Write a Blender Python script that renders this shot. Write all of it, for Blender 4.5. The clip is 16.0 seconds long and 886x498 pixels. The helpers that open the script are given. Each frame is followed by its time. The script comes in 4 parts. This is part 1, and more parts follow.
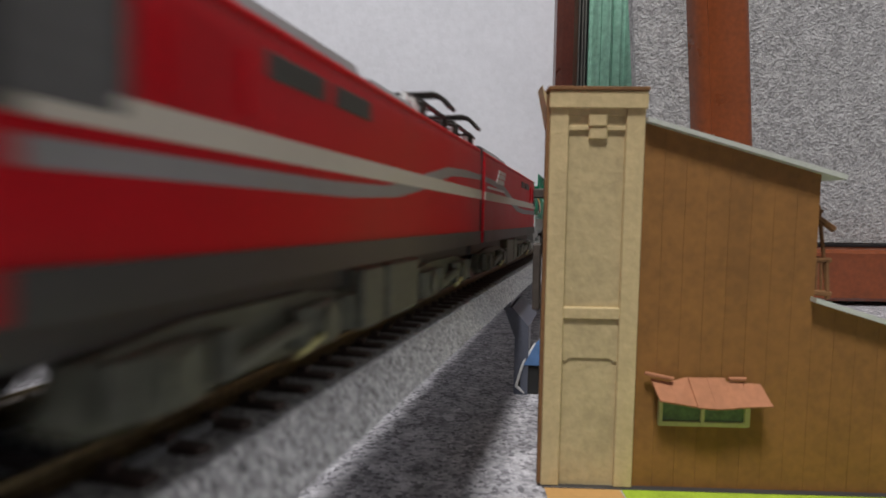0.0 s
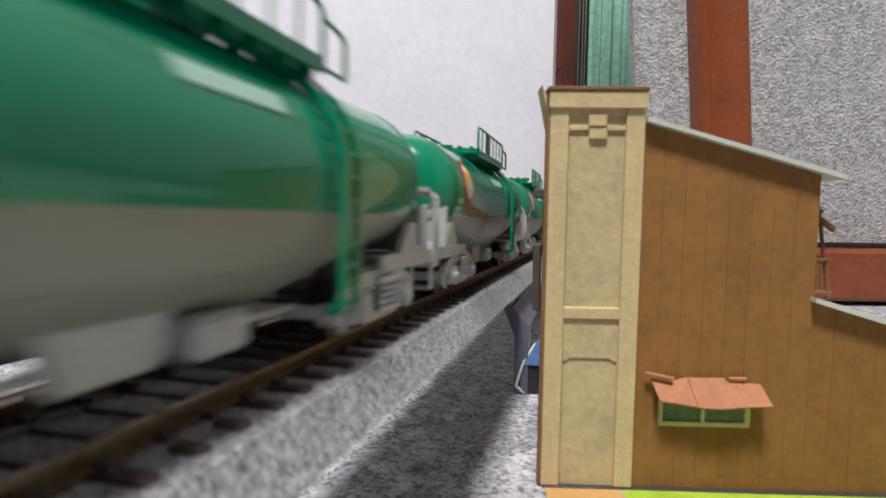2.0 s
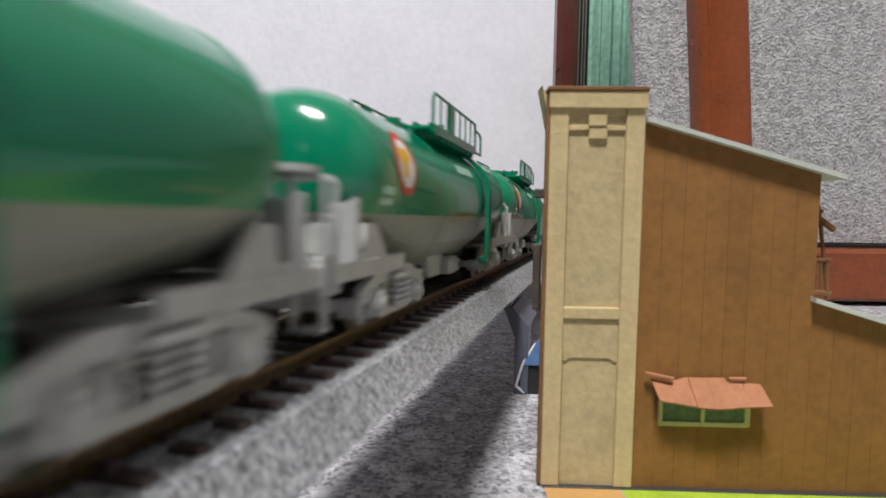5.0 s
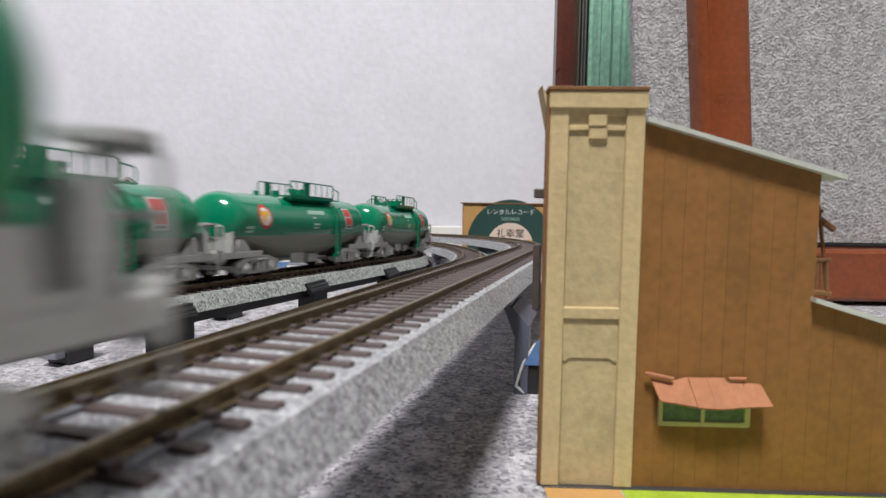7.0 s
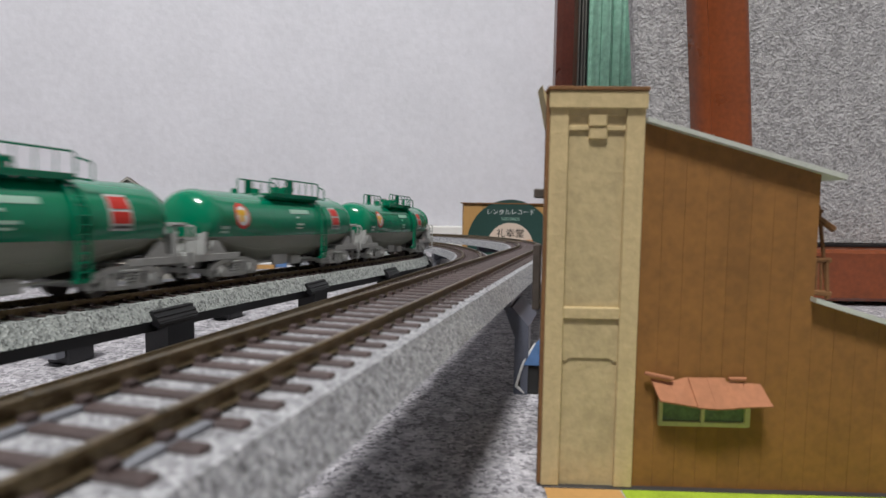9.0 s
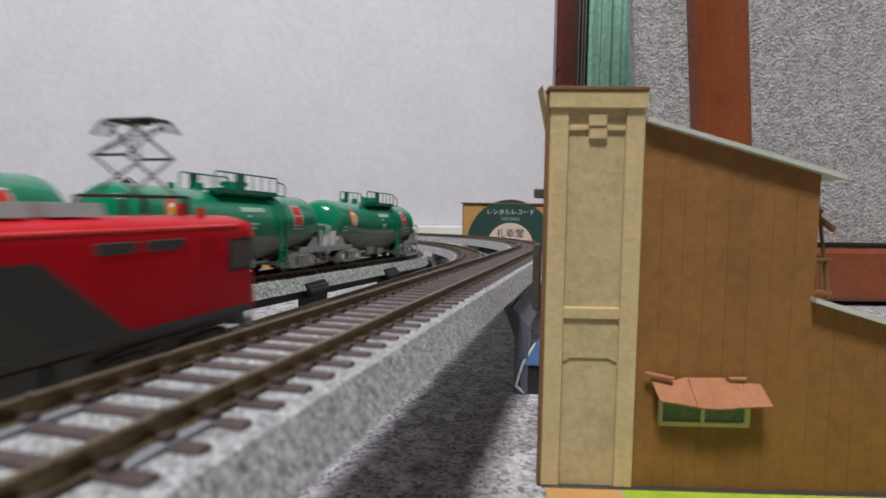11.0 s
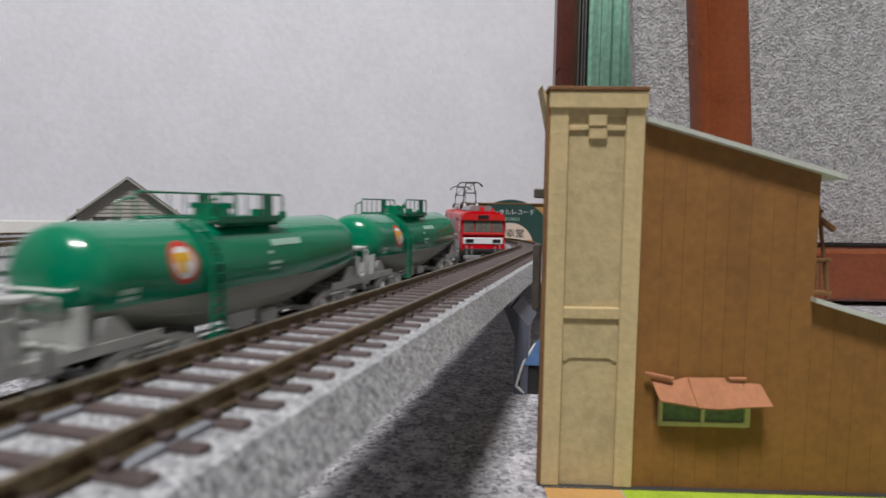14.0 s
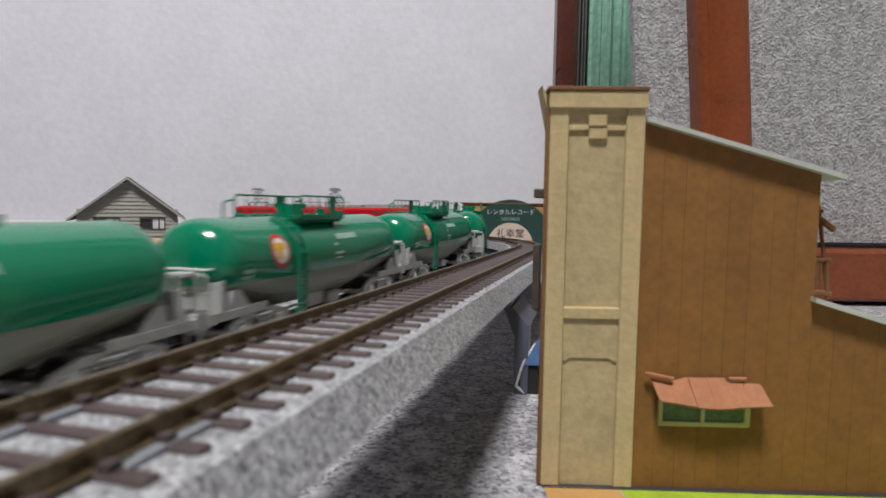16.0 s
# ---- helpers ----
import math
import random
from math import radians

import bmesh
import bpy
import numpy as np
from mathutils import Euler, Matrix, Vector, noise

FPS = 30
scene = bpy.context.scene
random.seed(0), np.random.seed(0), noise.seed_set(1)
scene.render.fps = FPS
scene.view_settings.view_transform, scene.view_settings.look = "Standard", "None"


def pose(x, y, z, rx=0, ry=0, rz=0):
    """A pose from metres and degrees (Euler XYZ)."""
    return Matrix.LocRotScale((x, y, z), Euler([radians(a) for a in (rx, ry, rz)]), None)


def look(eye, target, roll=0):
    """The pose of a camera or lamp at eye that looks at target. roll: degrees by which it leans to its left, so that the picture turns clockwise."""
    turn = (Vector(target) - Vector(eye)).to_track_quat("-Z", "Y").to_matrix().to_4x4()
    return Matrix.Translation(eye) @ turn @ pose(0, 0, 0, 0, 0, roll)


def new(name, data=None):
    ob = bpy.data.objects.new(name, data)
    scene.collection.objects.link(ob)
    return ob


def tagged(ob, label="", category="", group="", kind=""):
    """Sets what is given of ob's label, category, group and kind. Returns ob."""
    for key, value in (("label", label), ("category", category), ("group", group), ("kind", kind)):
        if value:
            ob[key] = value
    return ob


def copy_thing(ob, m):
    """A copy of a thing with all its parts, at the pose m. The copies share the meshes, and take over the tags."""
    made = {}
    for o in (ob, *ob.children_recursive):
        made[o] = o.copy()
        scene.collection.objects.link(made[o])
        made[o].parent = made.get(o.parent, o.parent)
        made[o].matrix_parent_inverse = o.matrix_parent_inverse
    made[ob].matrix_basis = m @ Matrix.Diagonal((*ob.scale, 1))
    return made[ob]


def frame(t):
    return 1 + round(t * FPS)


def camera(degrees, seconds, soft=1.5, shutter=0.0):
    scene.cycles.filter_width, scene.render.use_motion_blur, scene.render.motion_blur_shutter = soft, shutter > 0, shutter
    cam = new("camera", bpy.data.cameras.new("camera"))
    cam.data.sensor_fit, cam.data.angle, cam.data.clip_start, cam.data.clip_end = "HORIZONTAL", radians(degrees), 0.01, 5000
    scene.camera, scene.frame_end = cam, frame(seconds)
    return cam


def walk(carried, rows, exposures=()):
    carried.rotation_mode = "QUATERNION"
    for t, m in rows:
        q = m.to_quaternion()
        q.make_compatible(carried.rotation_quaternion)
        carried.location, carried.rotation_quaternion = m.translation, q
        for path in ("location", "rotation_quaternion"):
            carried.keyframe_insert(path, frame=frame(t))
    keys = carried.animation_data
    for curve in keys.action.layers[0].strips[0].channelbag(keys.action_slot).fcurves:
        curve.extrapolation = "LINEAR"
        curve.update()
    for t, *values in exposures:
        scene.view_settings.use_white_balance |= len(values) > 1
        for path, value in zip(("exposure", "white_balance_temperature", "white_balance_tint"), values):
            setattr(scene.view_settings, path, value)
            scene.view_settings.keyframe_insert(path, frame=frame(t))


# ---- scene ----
MM = 0.001
FLOOR = 60.0  # mm from the floor up to the reference rail level

# ---- camera ----
cam = camera(73.05, 16.0, soft=1.5, shutter=0.6)
cam.data.dof.use_dof, cam.data.dof.focus_distance, cam.data.dof.aperture_fstop = True, 0.38, 27.0
EYE = (0.0, 0.0, (21.46 + FLOOR) * MM)
AIM = (0.0, math.cos(radians(4.476)), EYE[2] - math.sin(radians(4.476)))
walk(cam, [(0.0, look(EYE, AIM, 0.784)), (16.0, look(EYE, AIM, 0.784))], [(0.0, -0.15), (0.5, 0.3), (1.5, 0.42), (3.5, 0.36), (6.5, 0.32), (7.0, 0.34), (8.0, 0.04), (9.0, 0.02), (11.5, 0.0), (16.0, 0.0)])

# ---- light: one ceiling lamp and a closed room whose unseen sides are dimmed ----
world = bpy.data.worlds.new("room_air")
scene.world = world
world.use_nodes = True
world.node_tree.nodes["Background"].inputs[0].default_value = (0.9, 0.95, 1.0, 1)
world.node_tree.nodes["Background"].inputs[1].default_value = 0.02


def lamp(name, size, power, at, to, colour):
    data = bpy.data.lights.new(name, "AREA")
    data.shape, data.size, data.energy, data.color = "DISK", size, power, colour
    ob = new(name, data)
    ob.matrix_world = look(at, to)
    return ob


lamp("ceiling_light_source", 0.55, 81, (-0.27, -0.66, 2.22), (-0.15, 0.2, 0), (1.0, 0.985, 0.97))


# ---- materials ----
def material(name, colour, rough=0.5, metal=0.0, spread=0.12, scale=40.0, fine=600.0, bump=0.1, step=0.0005, coat=0.0, voro=0.0, per=0.0, second=None):
    """A node material with two scales of mottling and a fine relief; scales are per metre."""
    mat = bpy.data.materials.new(name)
    mat.use_nodes = True
    nt = mat.node_tree
    bsdf = nt.nodes["Principled BSDF"]
    bsdf.inputs["Metallic"].default_value = metal
    bsdf.inputs["Coat Weight"].default_value = coat
    co = nt.nodes.new("ShaderNodeTexCoord")
    n1, n2 = nt.nodes.new("ShaderNodeTexNoise"), nt.nodes.new("ShaderNodeTexNoise")
    n1.inputs["Scale"].default_value, n2.inputs["Scale"].default_value = scale, fine
    n1.inputs["Detail"].default_value, n2.inputs["Detail"].default_value = 4, 3
    for n in (n1, n2):
        nt.links.new(co.outputs["Object"], n.inputs["Vector"])
    add = nt.nodes.new("ShaderNodeMath")
    add.operation = "ADD"
    nt.links.new(n1.outputs["Fac"], add.inputs[0])
    nt.links.new(n2.outputs["Fac"], add.inputs[1])
    fac = add.outputs[0]
    ramp = nt.nodes.new("ShaderNodeMapRange")
    ramp.inputs["From Min"].default_value, ramp.inputs["From Max"].default_value = 0.7, 1.3
    nt.links.new(fac, ramp.inputs["Value"])
    mix = nt.nodes.new("ShaderNodeMix")
    mix.data_type = "RGBA"
    a = second or tuple(c * (1 - spread) for c in colour)
    b = colour if second else tuple(min(1, c * (1 + spread)) for c in colour)
    mix.inputs["A"].default_value, mix.inputs["B"].default_value = (*a, 1), (*b, 1)
    nt.links.new(ramp.outputs[0], mix.inputs["Factor"])
    out = mix.outputs["Result"]
    if per:
        info = nt.nodes.new("ShaderNodeObjectInfo")
        hsv = nt.nodes.new("ShaderNodeHueSaturation")
        r = nt.nodes.new("ShaderNodeMapRange")
        r.inputs["To Min"].default_value, r.inputs["To Max"].default_value = 1 - per, 1 + per
        nt.links.new(info.outputs["Random"], r.inputs["Value"])
        nt.links.new(r.outputs[0], hsv.inputs["Value"])
        nt.links.new(out, hsv.inputs["Color"])
        out = hsv.outputs[0]
    nt.links.new(out, bsdf.inputs["Base Color"])
    rr = nt.nodes.new("ShaderNodeMapRange")
    rr.inputs["To Min"].default_value, rr.inputs["To Max"].default_value = max(0.02, rough - 0.08), min(1, rough + 0.08)
    nt.links.new(n1.outputs["Fac"], rr.inputs["Value"])
    nt.links.new(rr.outputs[0], bsdf.inputs["Roughness"])
    if bump:
        bp = nt.nodes.new("ShaderNodeBump")
        bp.inputs["Strength"].default_value, bp.inputs["Distance"].default_value = bump, step
        src = n2.outputs["Fac"]
        if voro:
            vo = nt.nodes.new("ShaderNodeTexVoronoi")
            vo.inputs["Scale"].default_value = voro
            nt.links.new(co.outputs["Object"], vo.inputs["Vector"])
            src = vo.outputs["Distance"]
        nt.links.new(src, bp.inputs["Height"])
        nt.links.new(bp.outputs[0], bsdf.inputs["Normal"])
    return mat


def speckled(name, colours, cell, rough=0.95, bump=0.6, step=0.0008, blur=25.0, dim=0.25):
    """Granules of several greys, each cell of its own tone, over soft large patches."""
    mat = bpy.data.materials.new(name)
    mat.use_nodes = True
    nt = mat.node_tree
    bsdf = nt.nodes["Principled BSDF"]
    bsdf.inputs["Roughness"].default_value = rough
    co = nt.nodes.new("ShaderNodeTexCoord")
    vo = nt.nodes.new("ShaderNodeTexVoronoi")
    vo.inputs["Scale"].default_value = cell
    no = nt.nodes.new("ShaderNodeTexNoise")
    no.inputs["Scale"].default_value, no.inputs["Detail"].default_value = blur, 5
    sep = nt.nodes.new("ShaderNodeSeparateColor")
    ramp = nt.nodes.new("ShaderNodeValToRGB")
    while len(ramp.color_ramp.elements) < len(colours):
        ramp.color_ramp.elements.new(0.5)
    for i, (e, c) in enumerate(zip(ramp.color_ramp.elements, colours)):
        e.position, e.color = i / (len(colours) - 1), (*c, 1)
    for n in (vo, no):
        nt.links.new(co.outputs["Object"], n.inputs["Vector"])
    nt.links.new(vo.outputs["Color"], sep.inputs[0])
    nt.links.new(sep.outputs[0], ramp.inputs[0])
    rng = nt.nodes.new("ShaderNodeMapRange")
    rng.inputs["From Min"].default_value, rng.inputs["From Max"].default_value = 0.3, 0.7
    rng.inputs["To Min"].default_value, rng.inputs["To Max"].default_value = 1 - dim, 1 + dim * 0.4
    nt.links.new(no.outputs["Fac"], rng.inputs["Value"])
    hsv = nt.nodes.new("ShaderNodeHueSaturation")
    nt.links.new(rng.outputs[0], hsv.inputs["Value"])
    nt.links.new(ramp.outputs[0], hsv.inputs["Color"])
    nt.links.new(hsv.outputs[0], bsdf.inputs["Base Color"])
    bp = nt.nodes.new("ShaderNodeBump")
    bp.inputs["Strength"].default_value, bp.inputs["Distance"].default_value = bump, step
    nt.links.new(vo.outputs["Distance"], bp.inputs["Height"])
    nt.links.new(bp.outputs[0], bsdf.inputs["Normal"])
    return mat


WALLPAPER = material("wallpaper", (0.72, 0.72, 0.775), 0.85, spread=0.05, scale=8, fine=95, bump=0.32, step=0.0018)
CARPET = speckled("carpet_grey", [(0.16, 0.155, 0.17), (0.34, 0.33, 0.36), (0.46, 0.45, 0.48), (0.56, 0.54, 0.58)], 700, bump=0.6, step=0.0006, blur=110, dim=0.45)
FELT = material("felt_grey", (0.375, 0.367, 0.372), 0.95, spread=0.4, scale=200, fine=480, bump=0.9, step=0.003)
# unseen walls and ceiling: colours lowered to cut bounced light and deepen shade
WALL_BEIGE = material("wall_dimmed_beige", (0.30, 0.29, 0.27), 0.85, spread=0.06, scale=14, fine=130, bump=0.4, step=0.001)
CEIL = material("ceiling_white", (0.62, 0.62, 0.61), 0.9, spread=0.03)
TRIM_WHITE = material("trim_white", (0.78, 0.77, 0.74), 0.5, spread=0.04)
WOOD_RED = material("wood_red_brown", (0.21, 0.050, 0.014), 0.3, spread=0.22, scale=26, fine=260, bump=0.06, coat=0.25)
WOOD_DARK = material("wood_dark_red", (0.085, 0.020, 0.012), 0.3, spread=0.25, scale=20, fine=200, bump=0.06, coat=0.2)
ALU = material("sash_metal", (0.25, 0.24, 0.22), 0.35, 0.8)
CURTAIN = material("curtain_green", (0.26, 0.47, 0.37), 0.9, spread=0.3, scale=90, fine=900, bump=0.7, step=0.0012)
BLACK = material("black_plastic", (0.012, 0.012, 0.014), 0.35, spread=0.2, fine=900, bump=0.1, step=0.0001)
PIER = material("slate_plastic", (0.115, 0.125, 0.165), 0.42, spread=0.12, fine=900, bump=0.1, step=0.0001)
PIER_LIGHT = material("light_grey_plastic", (0.22, 0.23, 0.26), 0.45, spread=0.1, bump=0.05)
BALLAST = speckled("ballast_grey", [(0.13, 0.13, 0.14), (0.30, 0.30, 0.32), (0.38, 0.39, 0.41), (0.54, 0.54, 0.57)], 1700, bump=0.5, step=0.0004, blur=420, dim=0.22)
BALLAST_GREEN = speckled("ballast_green_grey", [(0.13, 0.14, 0.135), (0.33, 0.355, 0.345), (0.42, 0.455, 0.44), (0.54, 0.565, 0.55)], 1250, bump=0.55, step=0.0005, blur=260, dim=0.3)
SLEEPER = material("sleeper_brown", (0.075, 0.052, 0.05), 0.6, spread=0.25, scale=300, fine=1500, bump=0.4, step=0.0003, per=0.2)
RAIL = material("rail_bronze", (0.17, 0.128, 0.072), 0.36, 0.75, spread=0.35, scale=160, fine=900, bump=0.2, step=0.0001)
TANK_GREEN = material("tank_green", (0.0, 0.19, 0.095), 0.17, spread=0.06, scale=60, fine=900, bump=0.03, step=0.0001, coat=0.3)
TANK_GREY = material("tank_grey", (0.225, 0.232, 0.19), 0.38, spread=0.08, scale=60, fine=900, bump=0.05, step=0.0001)
FRAME_GREY = material("frame_grey", (0.41, 0.415, 0.405), 0.45, spread=0.16, scale=200, fine=1200, bump=0.1, step=0.0001)
WHEEL = material("wheel_dark_metal", (0.06, 0.055, 0.05), 0.35, 0.7)
RED = material("loco_red", (0.50, 0.002, 0.011), 0.36, spread=0.07, scale=50, fine=900, bump=0.03, step=0.0001)
RED.node_tree.nodes["Principled BSDF"].inputs["Specular IOR Level"].default_value = 0.2
RED_ROOF = material("loco_bright_red", (0.60, 0.02, 0.018), 0.3, spread=0.05, coat=0.2)
LOCO_GREY = material("loco_dark_grey", (0.043, 0.042, 0.043), 0.38, spread=0.08, scale=60, bump=0.03, step=0.0001)
SILVER = material("silver_grey", (0.30, 0.30, 0.31), 0.4, 0.2, spread=0.1)
UNDER = material("underframe_grey", (0.055, 0.056, 0.052), 0.55, spread=0.2, scale=150)
UNDER_PALE = material("underframe_pale_grey", (0.105, 0.112, 0.085), 0.55, spread=0.25, scale=150)
CREAM = material("cream_stripe", (0.62, 0.58, 0.50), 0.4, spread=0.05)
WHITE = material("white_print", (0.75, 0.75, 0.75), 0.5, spread=0.03)
YELLOW = material("yellow_print", (0.75, 0.42, 0.03), 0.5, spread=0.05)
PRINT_RED = material("red_print", (0.55, 0.03, 0.02), 0.45, spread=0.05)
PALE_GREEN = material("pale_green_print", (0.35, 0.55, 0.45), 0.5, spread=0.04)
GLASS_DARK = material("smoked_window", (0.10, 0.10, 0.10), 0.1, spread=0.1, coat=0.5)
GLASS_PALE = material("pale_window", (0.13, 0.12, 0.105), 0.12, spread=0.35, scale=120, coat=0.4)
MARK_GREY = material("mark_pale_grey", (0.52, 0.54, 0.53), 0.5, spread=0.05)
CARD = material("cream_card", (0.54, 0.42, 0.222), 0.8, spread=0.12, scale=90, fine=500, bump=0.45, step=0.0005)
CARD_IN = material("cream_card_panel", (0.48, 0.38, 0.205), 0.85, spread=0.14, scale=80, fine=450, bump=0.45, step=0.0005)
BROWN_CARD = material("brown_card", (0.235, 0.105, 0.024), 0.75, spread=0.16, scale=70, fine=420, bump=0.25, step=0.0003, per=0.05)
CARD_EDGE = material("card_edge_brown", (0.20, 0.095, 0.035), 0.85, spread=0.2)
ROOF_CARD = material("roof_card_white", (0.50, 0.52, 0.47), 0.8, spread=0.08, scale=100)
AWNING = material("awning_terracotta", (0.40, 0.17, 0.085), 0.85, spread=0.12, scale=200)
WIN_FRAME = material("window_yellow_green", (0.52, 0.50, 0.23), 0.7, spread=0.12)
WIN_GLASS = material("window_green_print", (0.10, 0.17, 0.055), 0.5, spread=0.35, scale=300, fine=900, bump=0)
MAT_GREEN = material("mat_yellow_green", (0.36, 0.50, 0.03), 0.9, spread=0.2, scale=200, fine=1500, bump=0.8, step=0.001)
ORANGE = material("orange_card", (0.55, 0.22, 0.05), 0.8, spread=0.1)
TAN = material("tan_card", (0.50, 0.28, 0.095), 0.75, spread=0.07)
DISC_GREEN = material("disc_green", (0.018, 0.060, 0.050), 0.5, spread=0.08, scale=200)
DISC_PINK = material("disc_pale_pink", (0.68, 0.55, 0.45), 0.6, spread=0.04)
INK = material("ink", (0.02, 0.02, 0.02), 0.6)
SIDING = material("siding_grey", (0.33, 0.32, 0.285), 0.75, spread=0.08, scale=120, per=0.06)
TILE_PINK = material("tile_pale_terracotta", (0.52, 0.33, 0.24), 0.8, spread=0.2, scale=300, per=0.1)
SHINGLE = material("roof_dark_brown", (0.075, 0.06, 0.05), 0.7, spread=0.2, scale=200)
WINDOW_LIGHT = material("window_white_blind", (0.62, 0.62, 0.64), 0.5)
BLUE = material("blue_sheet", (0.12, 0.24, 0.50), 0.5, spread=0.2)
LAMP_MAT = material("lamp_cover", (0.85, 0.85, 0.85), 0.4)
LAMP_MAT.node_tree.nodes["Principled BSDF"].inputs["Emission Color"].default_value = (1, 0.98, 0.94, 1)
LAMP_MAT.node_tree.nodes["Principled BSDF"].inputs["Emission Strength"].default_value = 2.0


# ---- mesh helpers, in millimetres ----
def link(name, bm, mat, parent=None, label="", smooth=False):
    bm.transform(Matrix.Scale(MM, 4))
    bmesh.ops.recalc_face_normals(bm, faces=bm.faces)
    me = bpy.data.meshes.new(name)
    bm.to_mesh(me)
    bm.free()
    for m in mat if isinstance(mat, (list, tuple)) else [mat]:
        me.materials.append(m)
    if smooth:
        me.set_sharp_from_angle(angle=radians(38))
        me.polygons.foreach_set("use_smooth", [True] * len(me.polygons))
    ob = new(name, me)
    if parent:
        ob.parent = parent
    if label:
        ob["label"] = label
    return ob


def part(name, bm, mat, parent, label="", smooth=False):
    return link(name, bm, mat, parent, label, smooth)


def root(name, m=None, **tags):
    ob = new(name)
    ob.empty_display_size = 0.01
    if m is not None:
        ob.matrix_world = m
    return tagged(ob, **tags)


def mm(x, y, z, rz=0, rx=0, ry=0):
    return pose(x * MM, y * MM, (z + FLOOR) * MM, rx, ry, rz)


def box(bm, x0, x1, y0, y1, z0, z1, bevel=0.0, m=None):
    r = bmesh.ops.create_cube(bm, size=1, matrix=Matrix.Translation(((x0 + x1) / 2, (y0 + y1) / 2, (z0 + z1) / 2)) @ Matrix.Diagonal((x1 - x0, y1 - y0, z1 - z0, 1)))
    vs = r["verts"]
    if bevel:
        es = list({e for v in vs for e in v.link_edges})
        q = bmesh.ops.bevel(bm, geom=es, offset=bevel, segments=1, affect="EDGES", profile=0.6)
        vs = list({v for f in q["faces"] for v in f.verts} | {v for v in vs if v.is_valid})
    if m is not None:
        bmesh.ops.transform(bm, matrix=m, verts=[v for v in vs if v.is_valid])
    return vs


def rod(bm, a, b, r, seg=6, r2=None):
    a, b = Vector(a), Vector(b)
    d = b - a
    q = d.to_track_quat("Z", "Y").to_matrix().to_4x4()
    bmesh.ops.create_cone(bm, cap_ends=True, segments=seg, radius1=r, radius2=r if r2 is None else r2, depth=d.length, matrix=Matrix.Translation((a + b) / 2) @ q)


def rods(bm, pts, r, seg=6):
    for a, b in zip(pts, pts[1:]):
        rod(bm, a, b, r, seg)


def prism(bm, outline, depth, m=None):
    """A flat outline (x, z) given depth along y, from 0 to depth."""
    lo = [bm.verts.new((x, 0, z)) for x, z in outline]
    hi = [bm.verts.new((x, depth, z)) for x, z in outline]
    bm.faces.new(lo)
    bm.faces.new(hi[::-1])
    for i in range(len(lo)):
        j = (i + 1) % len(lo)
        bm.faces.new((lo[i], lo[j], hi[j], hi[i]))
    if m is not None:
        bmesh.ops.transform(bm, matrix=m, verts=lo + hi)
    return lo + hi


def loft(bm, rings, close=True, caps=True, mats=None):
    vs = [[bm.verts.new(p) for p in ring] for ring in rings]
    n = len(vs[0])
    for a, b in zip(vs, vs[1:]):
        for i in range(n if close else n - 1):
            f = bm.faces.new((a[i], a[(i + 1) % n], b[(i + 1) % n], b[i]))
            if mats:
                f.material_index = mats(i)
    if caps:
        bm.faces.new(vs[0][::-1])
        bm.faces.new(vs[-1])
    return vs


def B():
    return bmesh.new()


# ---- the three track loops: straight, half circle to the left, straight back, half circle ----
class Loop:
    def __init__(self, x0, heading, s0, radius, z0, grade, flat, back=2200.0):
        th = radians(heading)
        self.t, self.n = Vector((math.sin(th), math.cos(th), 0)), Vector((math.cos(th), -math.sin(th), 0))
        self.o, self.s0, self.R, self.z0, self.g, self.flat, self.back = Vector((x0, 0, 0)), s0, radius, z0, grade, flat, back
        self.straight = s0 + back
        self.length = 2 * self.straight + 2 * math.pi * radius

    def height(self, s):
        u = max(s, -150.0) if s <= self.s0 + math.pi * self.R else self.flat[1]
        if s > self.s0 + math.pi * self.R:  # climbs back to the level behind the camera
            lo, hi = self.s0 + math.pi * self.R, self.s0 + math.pi * self.R + self.straight
            w = min(1, (s - lo) / (hi - lo))
            return self.level(lo) * (1 - w) + self.level(-150.0) * w
        return self.level(u)

    def level(self, s):
        return max(self.z0 + self.g * s, self.flat[0])

    def at(self, s, off=0.0, up=0.0):
        """Place and unit tangent at the distance s along the loop."""
        s = (s + self.back) % self.length - self.back
        z = self.height(s)
        L, R, t, n = self.straight, self.R, self.t, self.n
        e = s - self.s0
        if e <= 0:
            p, d = self.o + t * s, t
        elif e <= math.pi * R:
            a = e / R
            p, d = self.o + t * (self.s0 + R * math.sin(a)) - n * (R * (1 - math.cos(a))), t * math.cos(a) - n * math.sin(a)
        elif e <= math.pi * R + L:
            p, d = self.o - n * (2 * R) + t * (self.s0 - (e - math.pi * R)), -t
        else:
            a = (e - math.pi * R - L) / R
            p, d = self.o + t * (-self.back - R * math.sin(a)) - n * (R * (1 + math.cos(a))), -t * math.cos(a) + n * math.sin(a)
        side = Vector((d.y, -d.x, 0))
        return p + side * off + Vector((0, 0, z + up)), d


LOOP_A = Loop(-53.9, 14.568, 460, 450, 1.1, -0.0272, (-34.0, 0))
LOOP_C = Loop(-142.9, 17.135, 535, 335, -26.9, -0.0050, (-34.0, 0))
LOOP_B = Loop(-200.7, 16.95, 540, 215, -6.95, -0.0345, (-27.5, 0))


def sweep(loop, section, stops, mat, name, parent, label="", smooth=False):
    bm = B()
    rings = []
    for s in stops:
        ring = []
        for off, up in section:
            p, d = loop.at(s, off, up)
            ring.append(p)
        rings.append(ring)
    loft(bm, rings, caps=False)
    return part(name, bm, mat, parent, label, smooth)


